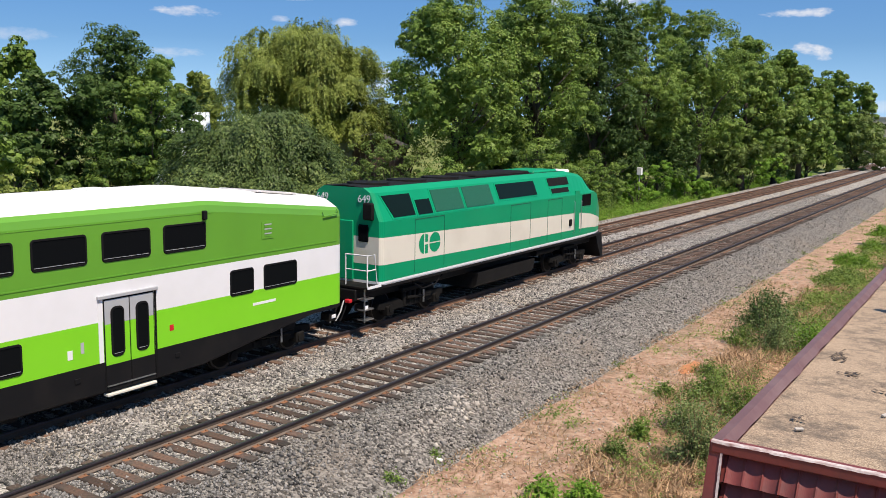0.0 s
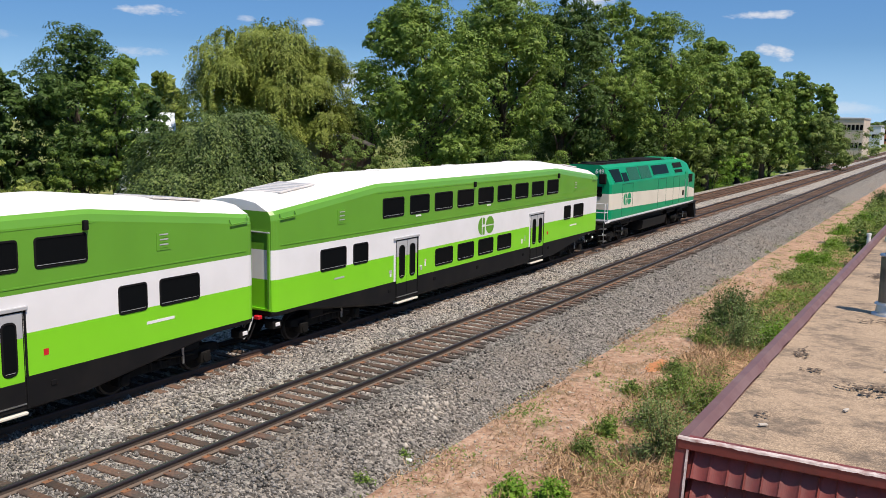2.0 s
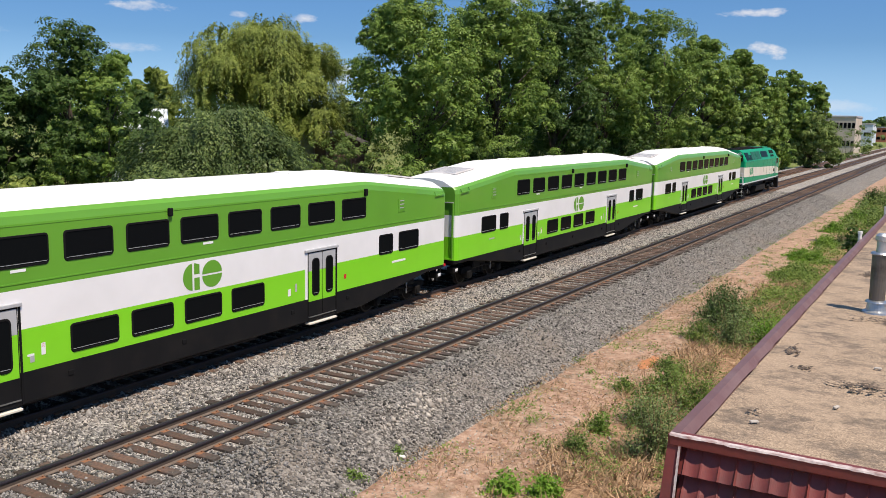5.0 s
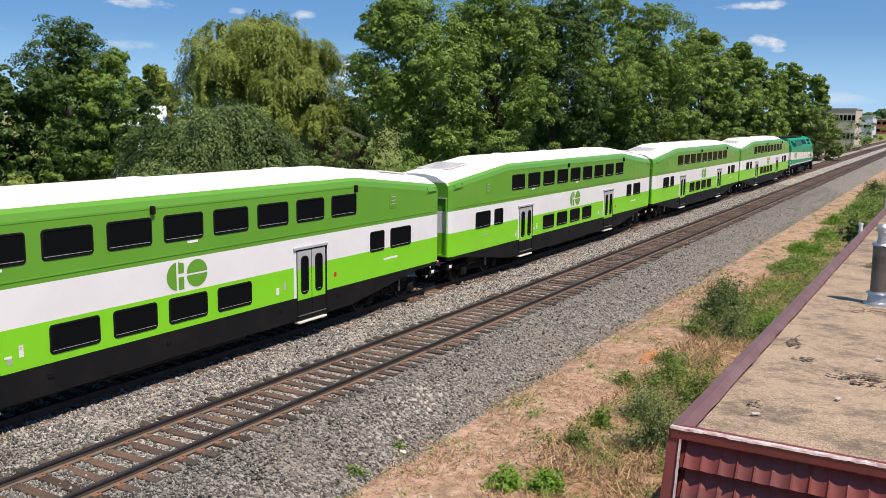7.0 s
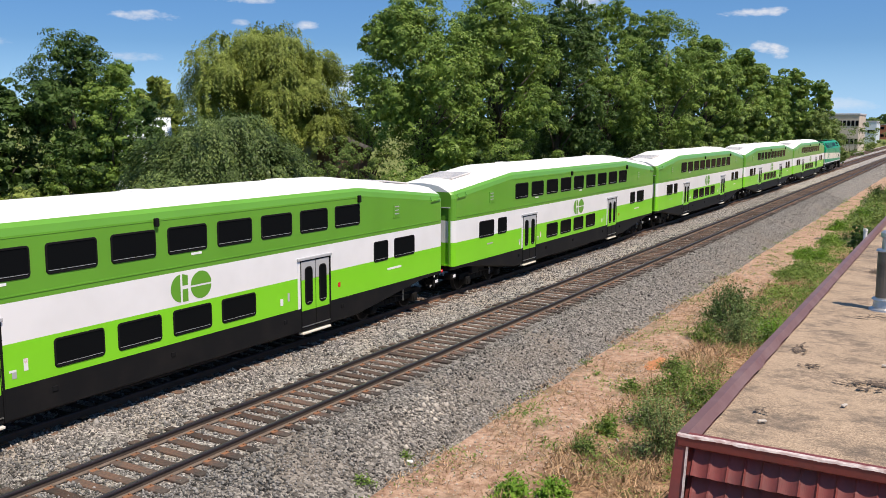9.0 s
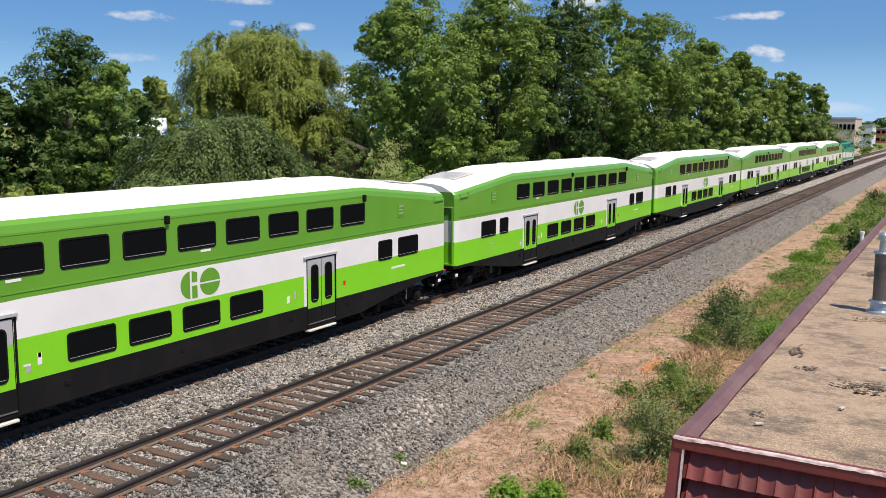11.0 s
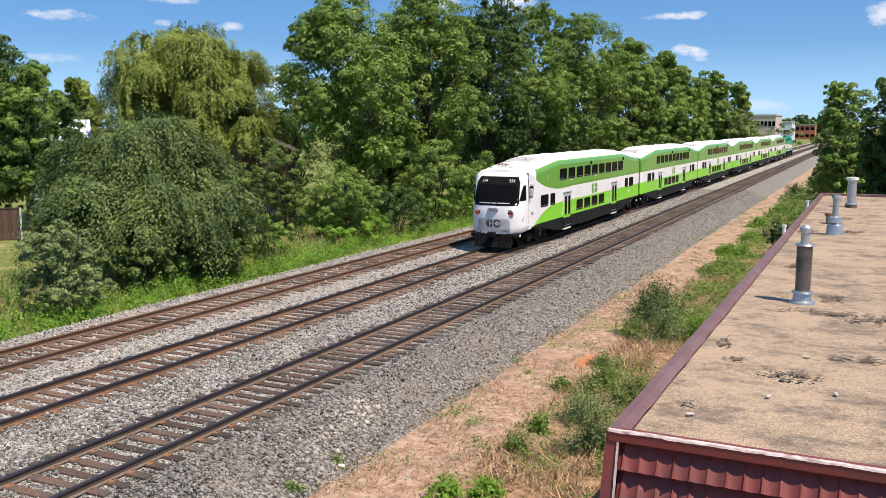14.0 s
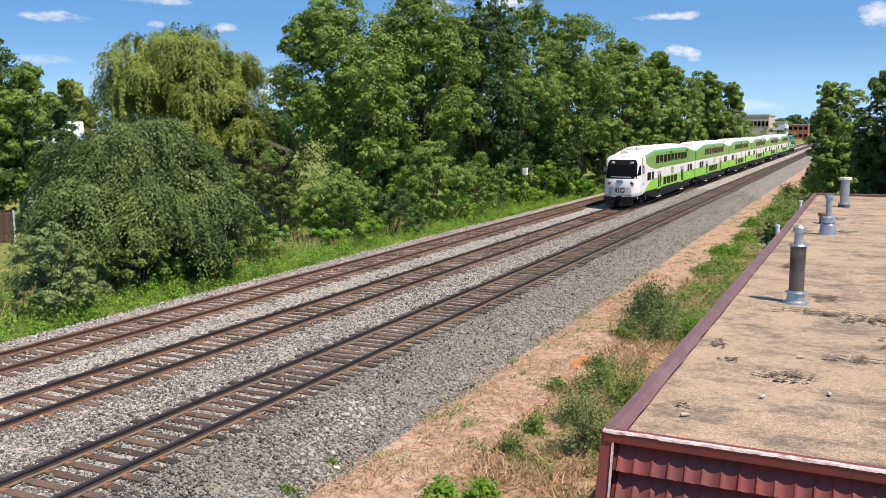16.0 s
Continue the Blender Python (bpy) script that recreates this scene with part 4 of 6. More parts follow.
    part("front_emblem", e, c)
    part("front_handrail", Shape().tube([(0.35, -1.22, 1.14), (0.95, -1.08, 1.14)], 0.018, "steel", 6), c)
    # pilot, coupler and skirt under the nose
    p = Shape()
    p.extrude([(-1.12, 0.86), (-1.20, 0.45), (-1.35, 0.18), (-1.20, 0.15), (-0.8, 0.45), (-0.6, 0.86)], "x", -1.05, 1.05, "rubber")
    part("pilot", p, c)
    part("bumper", Shape().box(-1.30, 1.30, -1.12, -0.5, 0.70, 0.90, "soot", 0.05), c)
    end_gear(c, -1.05, -1, False)
    for side in (1, -1):
        # quarter light, driver's window with mirror, door seam
        def flank(y, z):
            lo, hi = 0.0, 1.0
            for _ in range(24):
                k = (lo + hi) / 2
                if 0.20 - 1.35 * k + 0.46 * k ** 1.5 * max(0.0, z - 2.15) ** 1.2 > y:
                    lo = k
                else:
                    hi = k
            return plan(lo) - 0.012 * max(0.0, z - 2.6)

        q = Shape()
        edge = [(-0.66 + 0.46 * t / 5, 2.62 + 0.03 * t / 5) for t in range(6)] + [(-0.20, 2.65 + 0.75 * t / 5) for t in range(1, 6)] + [(-0.20 - 0.14 * t / 3, 3.40 - 0.03 * t / 3) for t in range(1, 4)] + [(-0.34 - 0.32 * t / 5, 3.37 - 0.75 * t / 5) for t in range(1, 5)]
        rim = [(side * (flank(y, z) + 0.012), y, z) for y, z in edge]
        cy, cz = sum(e[0] for e in edge) / len(edge), sum(e[1] for e in edge) / len(edge)
        q.add(rim + [(side * (flank(cy, cz) + 0.012), cy, cz)], [(k, (k + 1) % len(rim), len(rim)) for k in range(len(rim))], "glass")
        grow = [(cy + (y - cy) * 1.10, cz + (z - cz) * 1.08) for y, z in edge]
        out = [(side * (flank(y, z) + 0.006), y, z) for y, z in grow]
        q.add(out + rim, [(k, (k + 1) % len(rim), len(rim) + (k + 1) % len(rim), len(rim) + k) for k in range(len(rim))], "rubber")
        part("quarter_window", q, c)
        window(c, 0.53, 3.03, 0.62, 0.62, side, r=0.06)
        part("mirror", Shape().box(min(side * 1.52, side * 1.70), max(side * 1.52, side * 1.70), 0.20, 0.34, 2.80, 3.22, "grey", 0.03), c)
        part("door_seam", side_box(0.09, 0.11, 1.0, 3.72, side, "rubber", 0.006), c)
        part("grab_rail", Shape().tube([(side * 1.5, 0.25, 3.42), (side * 1.56, 0.25, 3.44), (side * 1.56, 0.85, 3.46), (side * 1.5, 0.85, 3.44)], 0.016, "grey", 6), c)
        number(c, "354", pose(side * 1.508, 0.72, 1.84, 90, 0, 90 * side), 0.24, "darknumeral")
        for y, z in ((-0.55, 1.72), (-0.1, 1.72), (-0.55, 1.15), (-0.1, 1.20)):
            part("bolt_cover", side_box(y - 0.03, y + 0.03, z - 0.03, z + 0.03, side, "grey", 0.02, x=1.485), c)
        for k in range(9):
            window(c, 5.98 + 1.655 * k, 3.725, 1.30, 0.67, side)
        for k in range(4):
            window(c, 9.37 + 1.655 * k, 1.68, 1.30, 0.65, side)
        for y, w in ((2.71, 1.30), (4.12, 0.82), (21.05, 0.84), (22.48, 1.30)):
            window(c, y, 2.39, w, 0.68, side)
        coach_door(c, 6.17, 7.46, side)
        coach_door(c, 16.92, 18.22, side)
        logo(c, 12.68, 2.52, 0.35, side, "green")
        fittings(c, side, True)
    for k, dx in enumerate((-0.3, -0.08, 0.14)):
        part("horn", Shape().tube([(dx, 0.75, 4.46), (dx, 0.30 - 0.05 * k, 4.48)], [0.025, 0.07], "brass", 12), c, "brass-coloured horn")
    part("roof_antenna", Shape().tube([(0.4, 2.6, 4.5), (0.4, 2.6, 4.9)], 0.015, "rubber", 6), c)
    end_gear(c, BODY, 1)
    part("gangway", Shape().box(-0.62, 0.62, BODY, BODY + 0.385, 1.15, 3.35, "rubber", 0.05), c)
    bogie(c, 2.2)
    bogie(c, BODY - 2.9)
    underfloor(c)
    roof_fittings(c, True)
    return c


LOCO = 20.2


def loco_section(y):
    """Carbody of the locomotive: sill, lower green, cream stripe, green, slanted grille side, roof. The stripe dips and the roof falls at the cab."""
    e = 0.10 * max(0.0, 1 - (y - 1.1) / 0.2) ** 2 if y < 1.3 else 0.0
    w = 1.52 - e
    lo = float(np.interp(y, (1.1, 9.5, 15, 17.0, 19.2), (2.05, 1.90, 1.85, 1.82, 1.70)))
    hi = float(np.interp(y, (1.1, 9.5, 14.5, 16.2, 17.6, 19.2), (2.92, 2.72, 2.62, 2.58, 2.42, 2.10)))
    ze = float(np.interp(y, (1.1, 15.6, 17.2, 18.3, 19.2), (4.30, 4.30, 4.10, 3.35, 2.55)))
    knee = min(3.42, ze - 0.05)
    taper = float(np.interp(y, (16.8, 18.3, 19.2), (0, 0.06, 0.30)))
    w -= taper
    roof = "roofwhite" if y >= 15.5 else "soot"
    return [(0, 1.40, "black"), (w - 0.02, 1.40, "white"), (w, 1.45, "white"), (w, 1.52, "teal"), (w, lo, "cream"), (w, hi, "teal"), (w, max(knee, hi + 0.01), "teal"), (w - 0.36, max(ze, hi + 0.02), "teal"), (w - 0.62, max(ze + 0.16, hi + 0.03), roof), (0, max(ze + 0.22, hi + 0.04), roof)]


def build_loco():
    c = thing("locomotive", "teal-green diesel locomotive with cream stripe and dark roof grilles", "locomotive")
    ys = [1.1, 1.15, 1.22, 1.3, 2, 4, 6, 8, 9.5, 11, 12.5, 14, 14.6, 15.0, 15.5, 15.6, 16.0, 16.4, 16.8, 17.2, 17.6, 18.0, 18.3, 18.6, 18.9, 19.1, 19.2]
    s = loft(ys, loco_section)
    end_wall(s, 1.1, loco_section(1.1), -1)
    end_wall(s, 19.2, loco_section(19.2), 1)
    part("body", s, c)
    part("platform", Shape().box(-1.5, 1.5, 0.45, 19.0, 1.30, 1.42, "black", 0.02), c)
    part("platform_edge", Shape().box(-1.5, 1.5, 0.42, 1.12, 1.36, 1.43, "soot", 0.01).box(-1.52, -1.49, 0.42, 1.12, 1.38, 1.46, "white").box(1.49, 1.52, 0.42, 1.12, 1.38, 1.46, "white"), c)
    r = Shape()
    for x in (-1.45, -0.6, 0.6, 1.45):
        r.tube([(x, 0.48, 1.45), (x, 0.48, 2.42)], 0.022, "white", 6)
    for x in (-1.45, 1.45):
        r.tube([(x, 0.48, 2.42), (x, 0.85, 2.42), (x, 0.98, 1.5)], 0.022, "white", 6)
        r.tube([(x, 0.48, 1.95), (x, 0.9, 1.95)], 0.018, "white", 6)
    for a, b in ((-1.45, -0.6), (0.6, 1.45)):
        r.tube([(a, 0.48, 2.42), (b, 0.48, 2.42)], 0.022, "white", 6)
        r.tube([(a, 0.48, 1.95), (b, 0.48, 1.95)], 0.018, "white", 6)
    part("handrails", r, c, "white painted handrails")
    part("rear_door", Shape().box(-0.42, 0.42, 1.04, 1.12, 1.50, 3.40, "teal", 0.02), c)
    part("rear_window", Shape().box(0.62, 1.02, 1.06, 1.115, 2.75, 3.30, "glass", 0.03), c)
    part("rear_vent", Shape().box(0.85, 1.25, 0.98, 1.115, 3.45, 4.0, "soot", 0.04), c)
    number(c, "649", pose(0.85, 1.075, 4.10, 90, 0, 0), 0.34, "numeral")
    number(c, "649", pose(-0.85, 1.075, 4.10, 90, 0, 0), 0.34, "numeral")

    def slanted(y0, y1, t0, t1, side, mat, out, c0=0.0):
        # a panel on the slanted upper side between the knee (t=0) and the eave (t=1)
        pts = []
        for y, t in ((y0 + c0, t0), (y1, t0), (y1, t1), (y0, t1)):
            pts.append((side * (1.52 - 0.36 * t + out * 0.9), y, 3.42 + 0.88 * t + out * 0.36))
        back = [(x - side * 0.05, y, z - 0.02) for x, y, z in pts]
        f = [(0, 1, 2, 3), (0, 4, 5, 1), (1, 5, 6, 2), (2, 6, 7, 3), (3, 7, 4, 0)]
        return Shape().add(pts + back, f if side > 0 else [tuple(reversed(q)) for q in f], mat)

    for side in (1, -1):
        for y0, y1, t0, t1, mat in ((1.45, 3.0, 0.10, 0.88, "louvre"), (3.2, 4.05, 0.08, 0.62, "louvre"), (4.25, 6.1, 0.10, 0.92, "mesh"), (6.3, 8.3, 0.10, 0.92, "mesh"), (8.8, 12.0, 0.25, 0.88, "louvre"), (13.3, 15.3, 0.55, 0.92, "soot"), (13.4, 15.1, 0.20, 0.42, "soot")):
            part("grille_frame", slanted(y0 - 0.08, y1 + 0.08, t0 - 0.07, t1 + 0.06, side, "teal", 0.012, 0.35 if y0 < 2 else 0.0), c)
            g = slanted(y0, y1, t0, t1, side, mat, 0.03, 0.35 if y0 < 2 else 0.0)
            part("side_grille" if mat == "mesh" else "louvre_panel", g, c)
        for y0, y1 in ((2.95, 4.75), (9.6, 11.3), (12.9, 14.3)):
            s = Shape()
            for a, b, z0, z1 in ((y0, y0 + 0.02, 1.6, 3.35), (y1, y1 + 0.02, 1.6, 3.35), (y0, y1, 3.34, 3.37)):
                xa, xb = sorted((side * 1.5, side * 1.528))
                s.box(xa, xb, a, b, z0, z1, "mesh")
            part("access_panel", s, c)
        logo(c, 3.86, 2.49, 0.34, side, "teal", 1.52)
        # cab side windows, door, handrails
        part("cab_window", side_box(16.45, 17.45, 2.85, 3.38, side, "glass", 0.012, 1.52, 0.01), c)
        part("cab_door", side_box(15.7, 16.2, 1.6, 3.6, side, "teal", 0.025, 1.50, 0.01), c)
        for y in (15.55, 16.3):
            part("grab_rail", Shape().tube([(side * 1.52, y, 1.7), (side * 1.58, y, 1.75), (side * 1.58, y, 3.1), (side * 1.52, y, 3.15)], 0.018, "steel", 6), c)
        part("side_lamp", side_box(15.1, 15.35, 2.05, 2.35, side, "soot", 0.05, 1.52, 0.02), c)
        part("ladder", Shape().box(min(side * 1.2, side * 1.5), max(side * 1.2, side * 1.5), 0.30, 0.75, 0.40, 0.44, "steel").box(min(side * 1.2, side * 1.5), max(side * 1.2, side * 1.5), 0.30, 0.75, 0.72, 0.76, "steel").box(min(side * 1.2, side * 1.5), max(side * 1.2, side * 1.5), 0.30, 0.75, 1.05, 1.09, "steel").box(min(side * 1.47, side * 1.5), max(side * 1.47, side * 1.5), 0.28, 0.32, 0.36, 1.4, "steel"), c)
        part("air_reservoir", Shape().tube([(side * 1.15, 12.4, 1.12), (side * 1.15, 14.2, 1.12)], 0.16, "soot", 12), c)
        part("cable", Shape().tube([(side * 1.4, 3.0, 1.25), (side * 1.42, 3.6, 0.95), (side * 1.42, 4.4, 1.0), (side * 1.4, 4.9, 1.3)], 0.025, "rubber", 6), c)
    # windscreen and nose
    part("windscreen", Shape().add([(-1.1, 17.5, 4.02), (1.1, 17.5, 4.02), (1.05, 18.45, 3.40), (-1.05, 18.45, 3.40)], [(0, 1, 2, 3)], "glass"), c)
    part("headlamp_box", Shape().box(-0.35, 0.35, 17.0, 17.5, 4.22, 4.45, "roofwhite", 0.05), c)
    # roof: dark fans and exhaust housing
    for y in (2.4, 4.6, 6.8):
        part("roof_fan", Shape().tube([(0, y, 4.40), (0, y, 4.55)], [0.72, 0.70], "soot", 20), c)
    part("exhaust_housing", Shape().box(-0.75, 0.75, 8.2, 12.6, 4.40, 4.58, "soot", 0.06), c)
    part("dynamic_brake_hatch", Shape().box(-0.80, 0.80, 12.9, 15.2, 4.40, 4.56, "teal", 0.06), c)
    t = Shape()
    t.extrude([(-1.38, 0.95), (-1.30, 0.48), (-1.12, 0.36), (1.12, 0.36), (1.30, 0.48), (1.38, 0.95)], "y", 7.4, 12.1, "black")
    part("fuel_tank", t, c)
    part("frame_beam", Shape().box(-1.05, 1.05, 0.4, 18.6, 0.95, 1.32, "black", 0.03), c)
    part("pilot", Shape().extrude([(18.6, 1.35), (19.3, 1.35), (19.5, 0.6), (19.55, 0.18), (19.3, 0.18), (18.9, 0.8)], "x", -1.35, 1.35, "black"), c)
    bogie(c, 3.35, 2.74, 0.51)
    bogie(c, 15.9, 2.74, 0.51)
    end_gear(c, 0.25, -1)
    return c


coach = build_coach()
coaches = [coach] + [copy_thing(coach, pose(MID, 0, 0)) for _ in range(4)]
for o in coaches[1:]:
    for b in o.children_recursive:
        if b.name.startswith("wheelset"):
            WHEELS.append((b, 0.42))
cab_coach = build_cab_coach()
loco = build_loco()

# ---- the flat-roofed building beside the line ----


def build_building():
    b = thing("flat_roofed_building", "single-storey building with gravel flat roof and maroon ribbed metal cladding", "building", at=pose(10.88, 7.1, 0, 0, 0, -0.32))
    W, L, TOP = 22.0, 41.0, 3.0
    s = Shape()
    xs, ys = [0.2 + 0.5 * k for k in range(40)] + [W], [0.12 + 0.5 * k for k in range(82)] + [L]
    v = [(x, y, TOP - 0.10 + 0.03 * noise.noise((x * 0.6, y * 0.6, 5))) for y in ys for x in xs]
    n = len(xs)
    s.add(v, [(j * n + i, j * n + i + 1, (j + 1) * n + i + 1, (j + 1) * n + i) for j in range(len(ys) - 1) for i in range(n - 1)], "roofgravel")
    part("roof_deck", s, b, "tan pea gravel roof with dark bare streaks", smooth=True)
    # metal edge along the track side: a face, a top and a ragged inner slope
    f = Shape()
    k = 120
    rows = []
    for i in range(k + 1):
        y = -0.02 + (L + 0.04) * i / k
        wob = 0.03 * noise.noise((0, y * 1.7, 1)) + 0.02 * noise.noise((0, y * 6, 4))
        rows.append([(-0.01, y, TOP - 0.16), (-0.01, y, TOP), (0.10 + 0.3 * wob, y, TOP + 0.004), (0.19 + wob, y, TOP - 0.085 + 0.3 * wob)])
    for a, c in zip(rows, rows[1:]):
        for j in range(3):
            f.add([a[j], c[j], c[j + 1], a[j + 1]], [(3, 2, 1, 0)], "flashing")
    part("edge_flashing", f, b, "weathered brown metal edge flashing", smooth=False)
    part("far_flashing", Shape().box(0.0, W, L, L + 0.18, TOP - 0.14, TOP + 0.02, "flashing", 0.02), b)
    part("front_fascia", Shape().box(0.0, W, -0.105, 0.06, TOP - 0.135, TOP - 0.004, "cladding", 0.012), b)
    c = Shape()
    m = 260
    for i in range(m):
        x0, x1 = 10.0 * i / m, 10.0 * (i + 1) / m
        d = 0.010 * noise.noise((x0 * 3, 0, 9)) + 0.012 * noise.noise((x0 * 14, 0, 2))
        e = 0.010 * noise.noise((x1 * 3, 0, 9)) + 0.012 * noise.noise((x1 * 14, 0, 2))
        c.add([(x0, -0.112, TOP - 0.016 + d), (x1, -0.112, TOP - 0.016 + e), (x1, -0.10, TOP + 0.004), (x0, -0.10, TOP + 0.004), (x0, -0.04 + d, TOP + 0.006), (x1, -0.04 + e, TOP + 0.006)], [(0, 1, 2, 3), (3, 2, 5, 4)], "chalk")
    part("peeling_edge", c, b, "chalky white peeling paint along the roof edge")
    # stepped, ribbed cladding: courses that lap over each other with a scalloped lower edge
    z = TOP - 0.12
    while z > -0.9:
        h = 0.34
        p = Shape()
        m = 640
        back = 0.05 + 0.17 * (TOP - z)
        cols = []
        for i in range(m + 1):
            x = 0.13 + (12.0 - 0.13) * i / m
            ph = (x / 0.19) % 1.0
            seam = min(ph, 1.0 - ph)
            rib = 0.022 * max(0.0, 1 - seam / 0.06) - 0.030 * math.sin(math.pi * ph) ** 0.8
            sc = 0.020 * math.sin(math.pi * ph)
            cols.append([(x, -back + 0.13 - rib * 0.5, z + 0.02), (x, -back - 0.02 - rib, z - 0.18), (x, -back - 0.10 - rib, z - h + 0.03 - sc), (x, -back - 0.04 - rib, z - h + 0.022 - sc)])
        for a, d in zip(cols, cols[1:]):
            for j in range(3):
                p.add([a[j], d[j], d[j + 1], a[j + 1]], [(3, 2, 1, 0)], "cladding")
        part("cladding_course", p, b)
        z -= h
    t = Shape()
    t.extrude([(-0.02, 0.0), (0.13, 0.0), (0.13, -0.09), (-0.02, -0.09)], "z", TOP - 0.5, TOP - 0.01, "cladding")
    v = [(-0.02, -0.06, TOP - 0.02), (0.13, -0.06, TOP - 0.02), (0.13, -0.92, -1.0), (-0.16, -0.92, -1.0), (-0.02, 0.4, TOP - 0.02), (-0.16, 0.4, -1.0)]
    t.add(v, [(0, 3, 2, 1), (0, 4, 5, 3)], "cladding")
    part("corner_trim", t, b)
    e = Shape()
    for i in range(40):
        za, zb = TOP - 0.08 - 0.095 * i, TOP - 0.08 - 0.095 * (i + 1)
        w = 0.010 + 0.010 * abs(noise.noise((i * 0.9, 3, 3)))
        ya, yb = -0.075 - 0.22 * (TOP - za), -0.075 - 0.22 * (TOP - zb)
        e.add([(0.118 - w, ya, za), (0.135, ya, za), (0.135, yb, zb), (0.118 - w, yb, zb)], [(0, 3, 2, 1)], "chalk")
    part("peeling_seam", e, b)
    walls = Shape()
    walls.box(0.01, W, 0.02, L, -1.0, TOP - 0.16, "flashing")
    part("wall", walls, b)
    return b


def vent_pipe(x, y, label, rings):
    """A roof vent turned from rings of (height, radius, material)."""
    s = thing("roof_vent_pipe", label, "vent pipe", "vent pipes on the roof", pose(x, y, 2.90))
    for name, mat, prof in rings:
        sh = Shape()
        sh.tube([(0, 0, h) for h, _ in prof], [r for _, r in prof], mat, 20)
        part(name, sh, s, smooth=False)
    return s


build_building()
vent_pipe(12.33, 16.53, "sooty galvanised flue pipe with narrow capped top on the gravel roof", (
    ("base_cone", "galv", ((-0.05, 0.27), (0.03, 0.25), (0.06, 0.19), (0.20, 0.165))), ("storm_collar", "steel", ((0.20, 0.165), (0.215, 0.215), (0.245, 0.20), (0.26, 0.15))),
    ("flue", "pipe_soot", ((0.24, 0.145), (1.18, 0.155))), ("upper_collar", "steel", ((1.17, 0.16), (1.19, 0.19), (1.22, 0.17))), ("neck", "galv", ((1.2, 0.09), (1.48, 0.085))), ("cap", "galv", ((1.44, 0.085), (1.47, 0.12), (1.55, 0.12), (1.60, 0.07)))))
vent_pipe(12.47, 29.53, "slim galvanised vent pipe with wide stepped base", (
    ("base_cone", "galv", ((-0.05, 0.30), (0.1, 0.27), (0.32, 0.24), (0.36, 0.22))), ("bulge", "galv", ((0.36, 0.19), (0.42, 0.24), (0.58, 0.22), (0.62, 0.12))), ("stack", "galv", ((0.6, 0.105), (1.22, 0.10))), ("cap", "galv", ((1.20, 0.10), (1.22, 0.15), (1.33, 0.14)))))
vent_pipe(12.21, 33.1, "short dark rusty vent stub", (("stub", "pipe_soot", ((-0.05, 0.17), (0.30, 0.16))), ("cap", "plate", ((0.28, 0.16), (0.30, 0.22), (0.40, 0.21)))))
vent_pipe(12.74, 40.88, "grey vent pipe with flat cap and tarred foot", (("foot", "tar", ((-0.05, 0.27), (0.14, 0.24))), ("collar", "galv", ((0.14, 0.26), (0.2, 0.24))), ("stack", "galv", ((0.2, 0.19), (1.24, 0.19))), ("cap", "pvc", ((1.22, 0.19), (1.24, 0.26), (1.34, 0.26)))))
for px, py in ((10.96, 28.6), (11.0, 39.5)):
    single("plastic_vent", Shape().tube([(0, 0, -0.2), (0, 0, 0.28)], 0.06, "pvc", 10).tube([(0, 0, 0.26), (0, 0, 0.33)], 0.075, "pvc", 10), "white plastic pipe end beside the roof edge", "pipe", pose(px, py, 2.92), "plastic pipes")
for k, (x, y) in enumerate(((12.72, 11.8), (11.6, 8.2), (12.4, 9.4), (13.2, 9.9))):
    single("loose_debris", Shape().box(-0.06, 0.05, -0.02, 0.025, 0, 0.03, "rubble", 0.008), "pale loose chip lying on the roof", "debris", pose(x, y, 2.915, 0, 0, 35 * k), "roof debris")



def tar_stain(x, y, w, d, seed):
    """A ragged bare patch: small crumbs of tar that thin out where the gravel still lies."""
    rng = random.Random(seed)
    sh = Shape()
    for _ in range(int(6000 * min(1.0, w * d * 2.4))):
        u, v = rng.uniform(-1.2, 1.2), rng.uniform(-1.2, 1.2)
        f = u * u + v * v + 1.1 * noise.noise((u * 2.2, v * 2.2, seed)) + 0.8 * noise.noise((u * 6, v * 6, seed + 3))
        if f < 0.55 and rng.random() < min(0.8, 0.6 * (0.58 - f)):
            a0, r0 = rng.uniform(0, 6.28), rng.uniform(0.010, 0.030)
            px, py = u * w, v * d
            sh.add([(px + r0 * rng.uniform(0.6, 1.3) * math.cos(a0 + 1.2566 * k), py + r0 * rng.uniform(0.6, 1.3) * math.sin(a0 + 1.2566 * k), rng.uniform(0.0, 0.004)) for k in range(5)], [(0, 1, 2, 3, 4)], "tar")
    return single("tar_stain", sh, "ragged dark tar stain on the gravel roof", "tar stain", pose(x, y, 2.935), "tar stains", "stuff")


tar_stain(12.85, 17.2, 0.36, 0.7, 1)
tar_stain(12.75, 15.6, 1.0, 0.32, 4)
tar_stain(13.7, 15.2, 0.6, 0.6, 6)
tar_stain(13.5, 12.0, 0.55, 0.28, 8)
tar_stain(11.75, 11.2, 0.22, 0.16, 11)
tar_stain(11.5, 8.6, 0.18, 0.12, 14)
tar_stain(12.95, 30.4, 0.55, 0.6, 17)
tar_stain(12.5, 35.0, 0.6, 0.6, 20)
tar_stain(11.45, 12.2, 0.16, 0.5, 23)
tar_stain(12.6, 10.6, 0.5, 0.4, 26)
tar_stain(14.2, 13.4, 0.5, 0.5, 29)
tar_stain(11.9, 21.5, 0.35, 0.8, 32)
tar_stain(11.6, 30.0, 0.4, 1.4, 35)

# ---- foliage ----


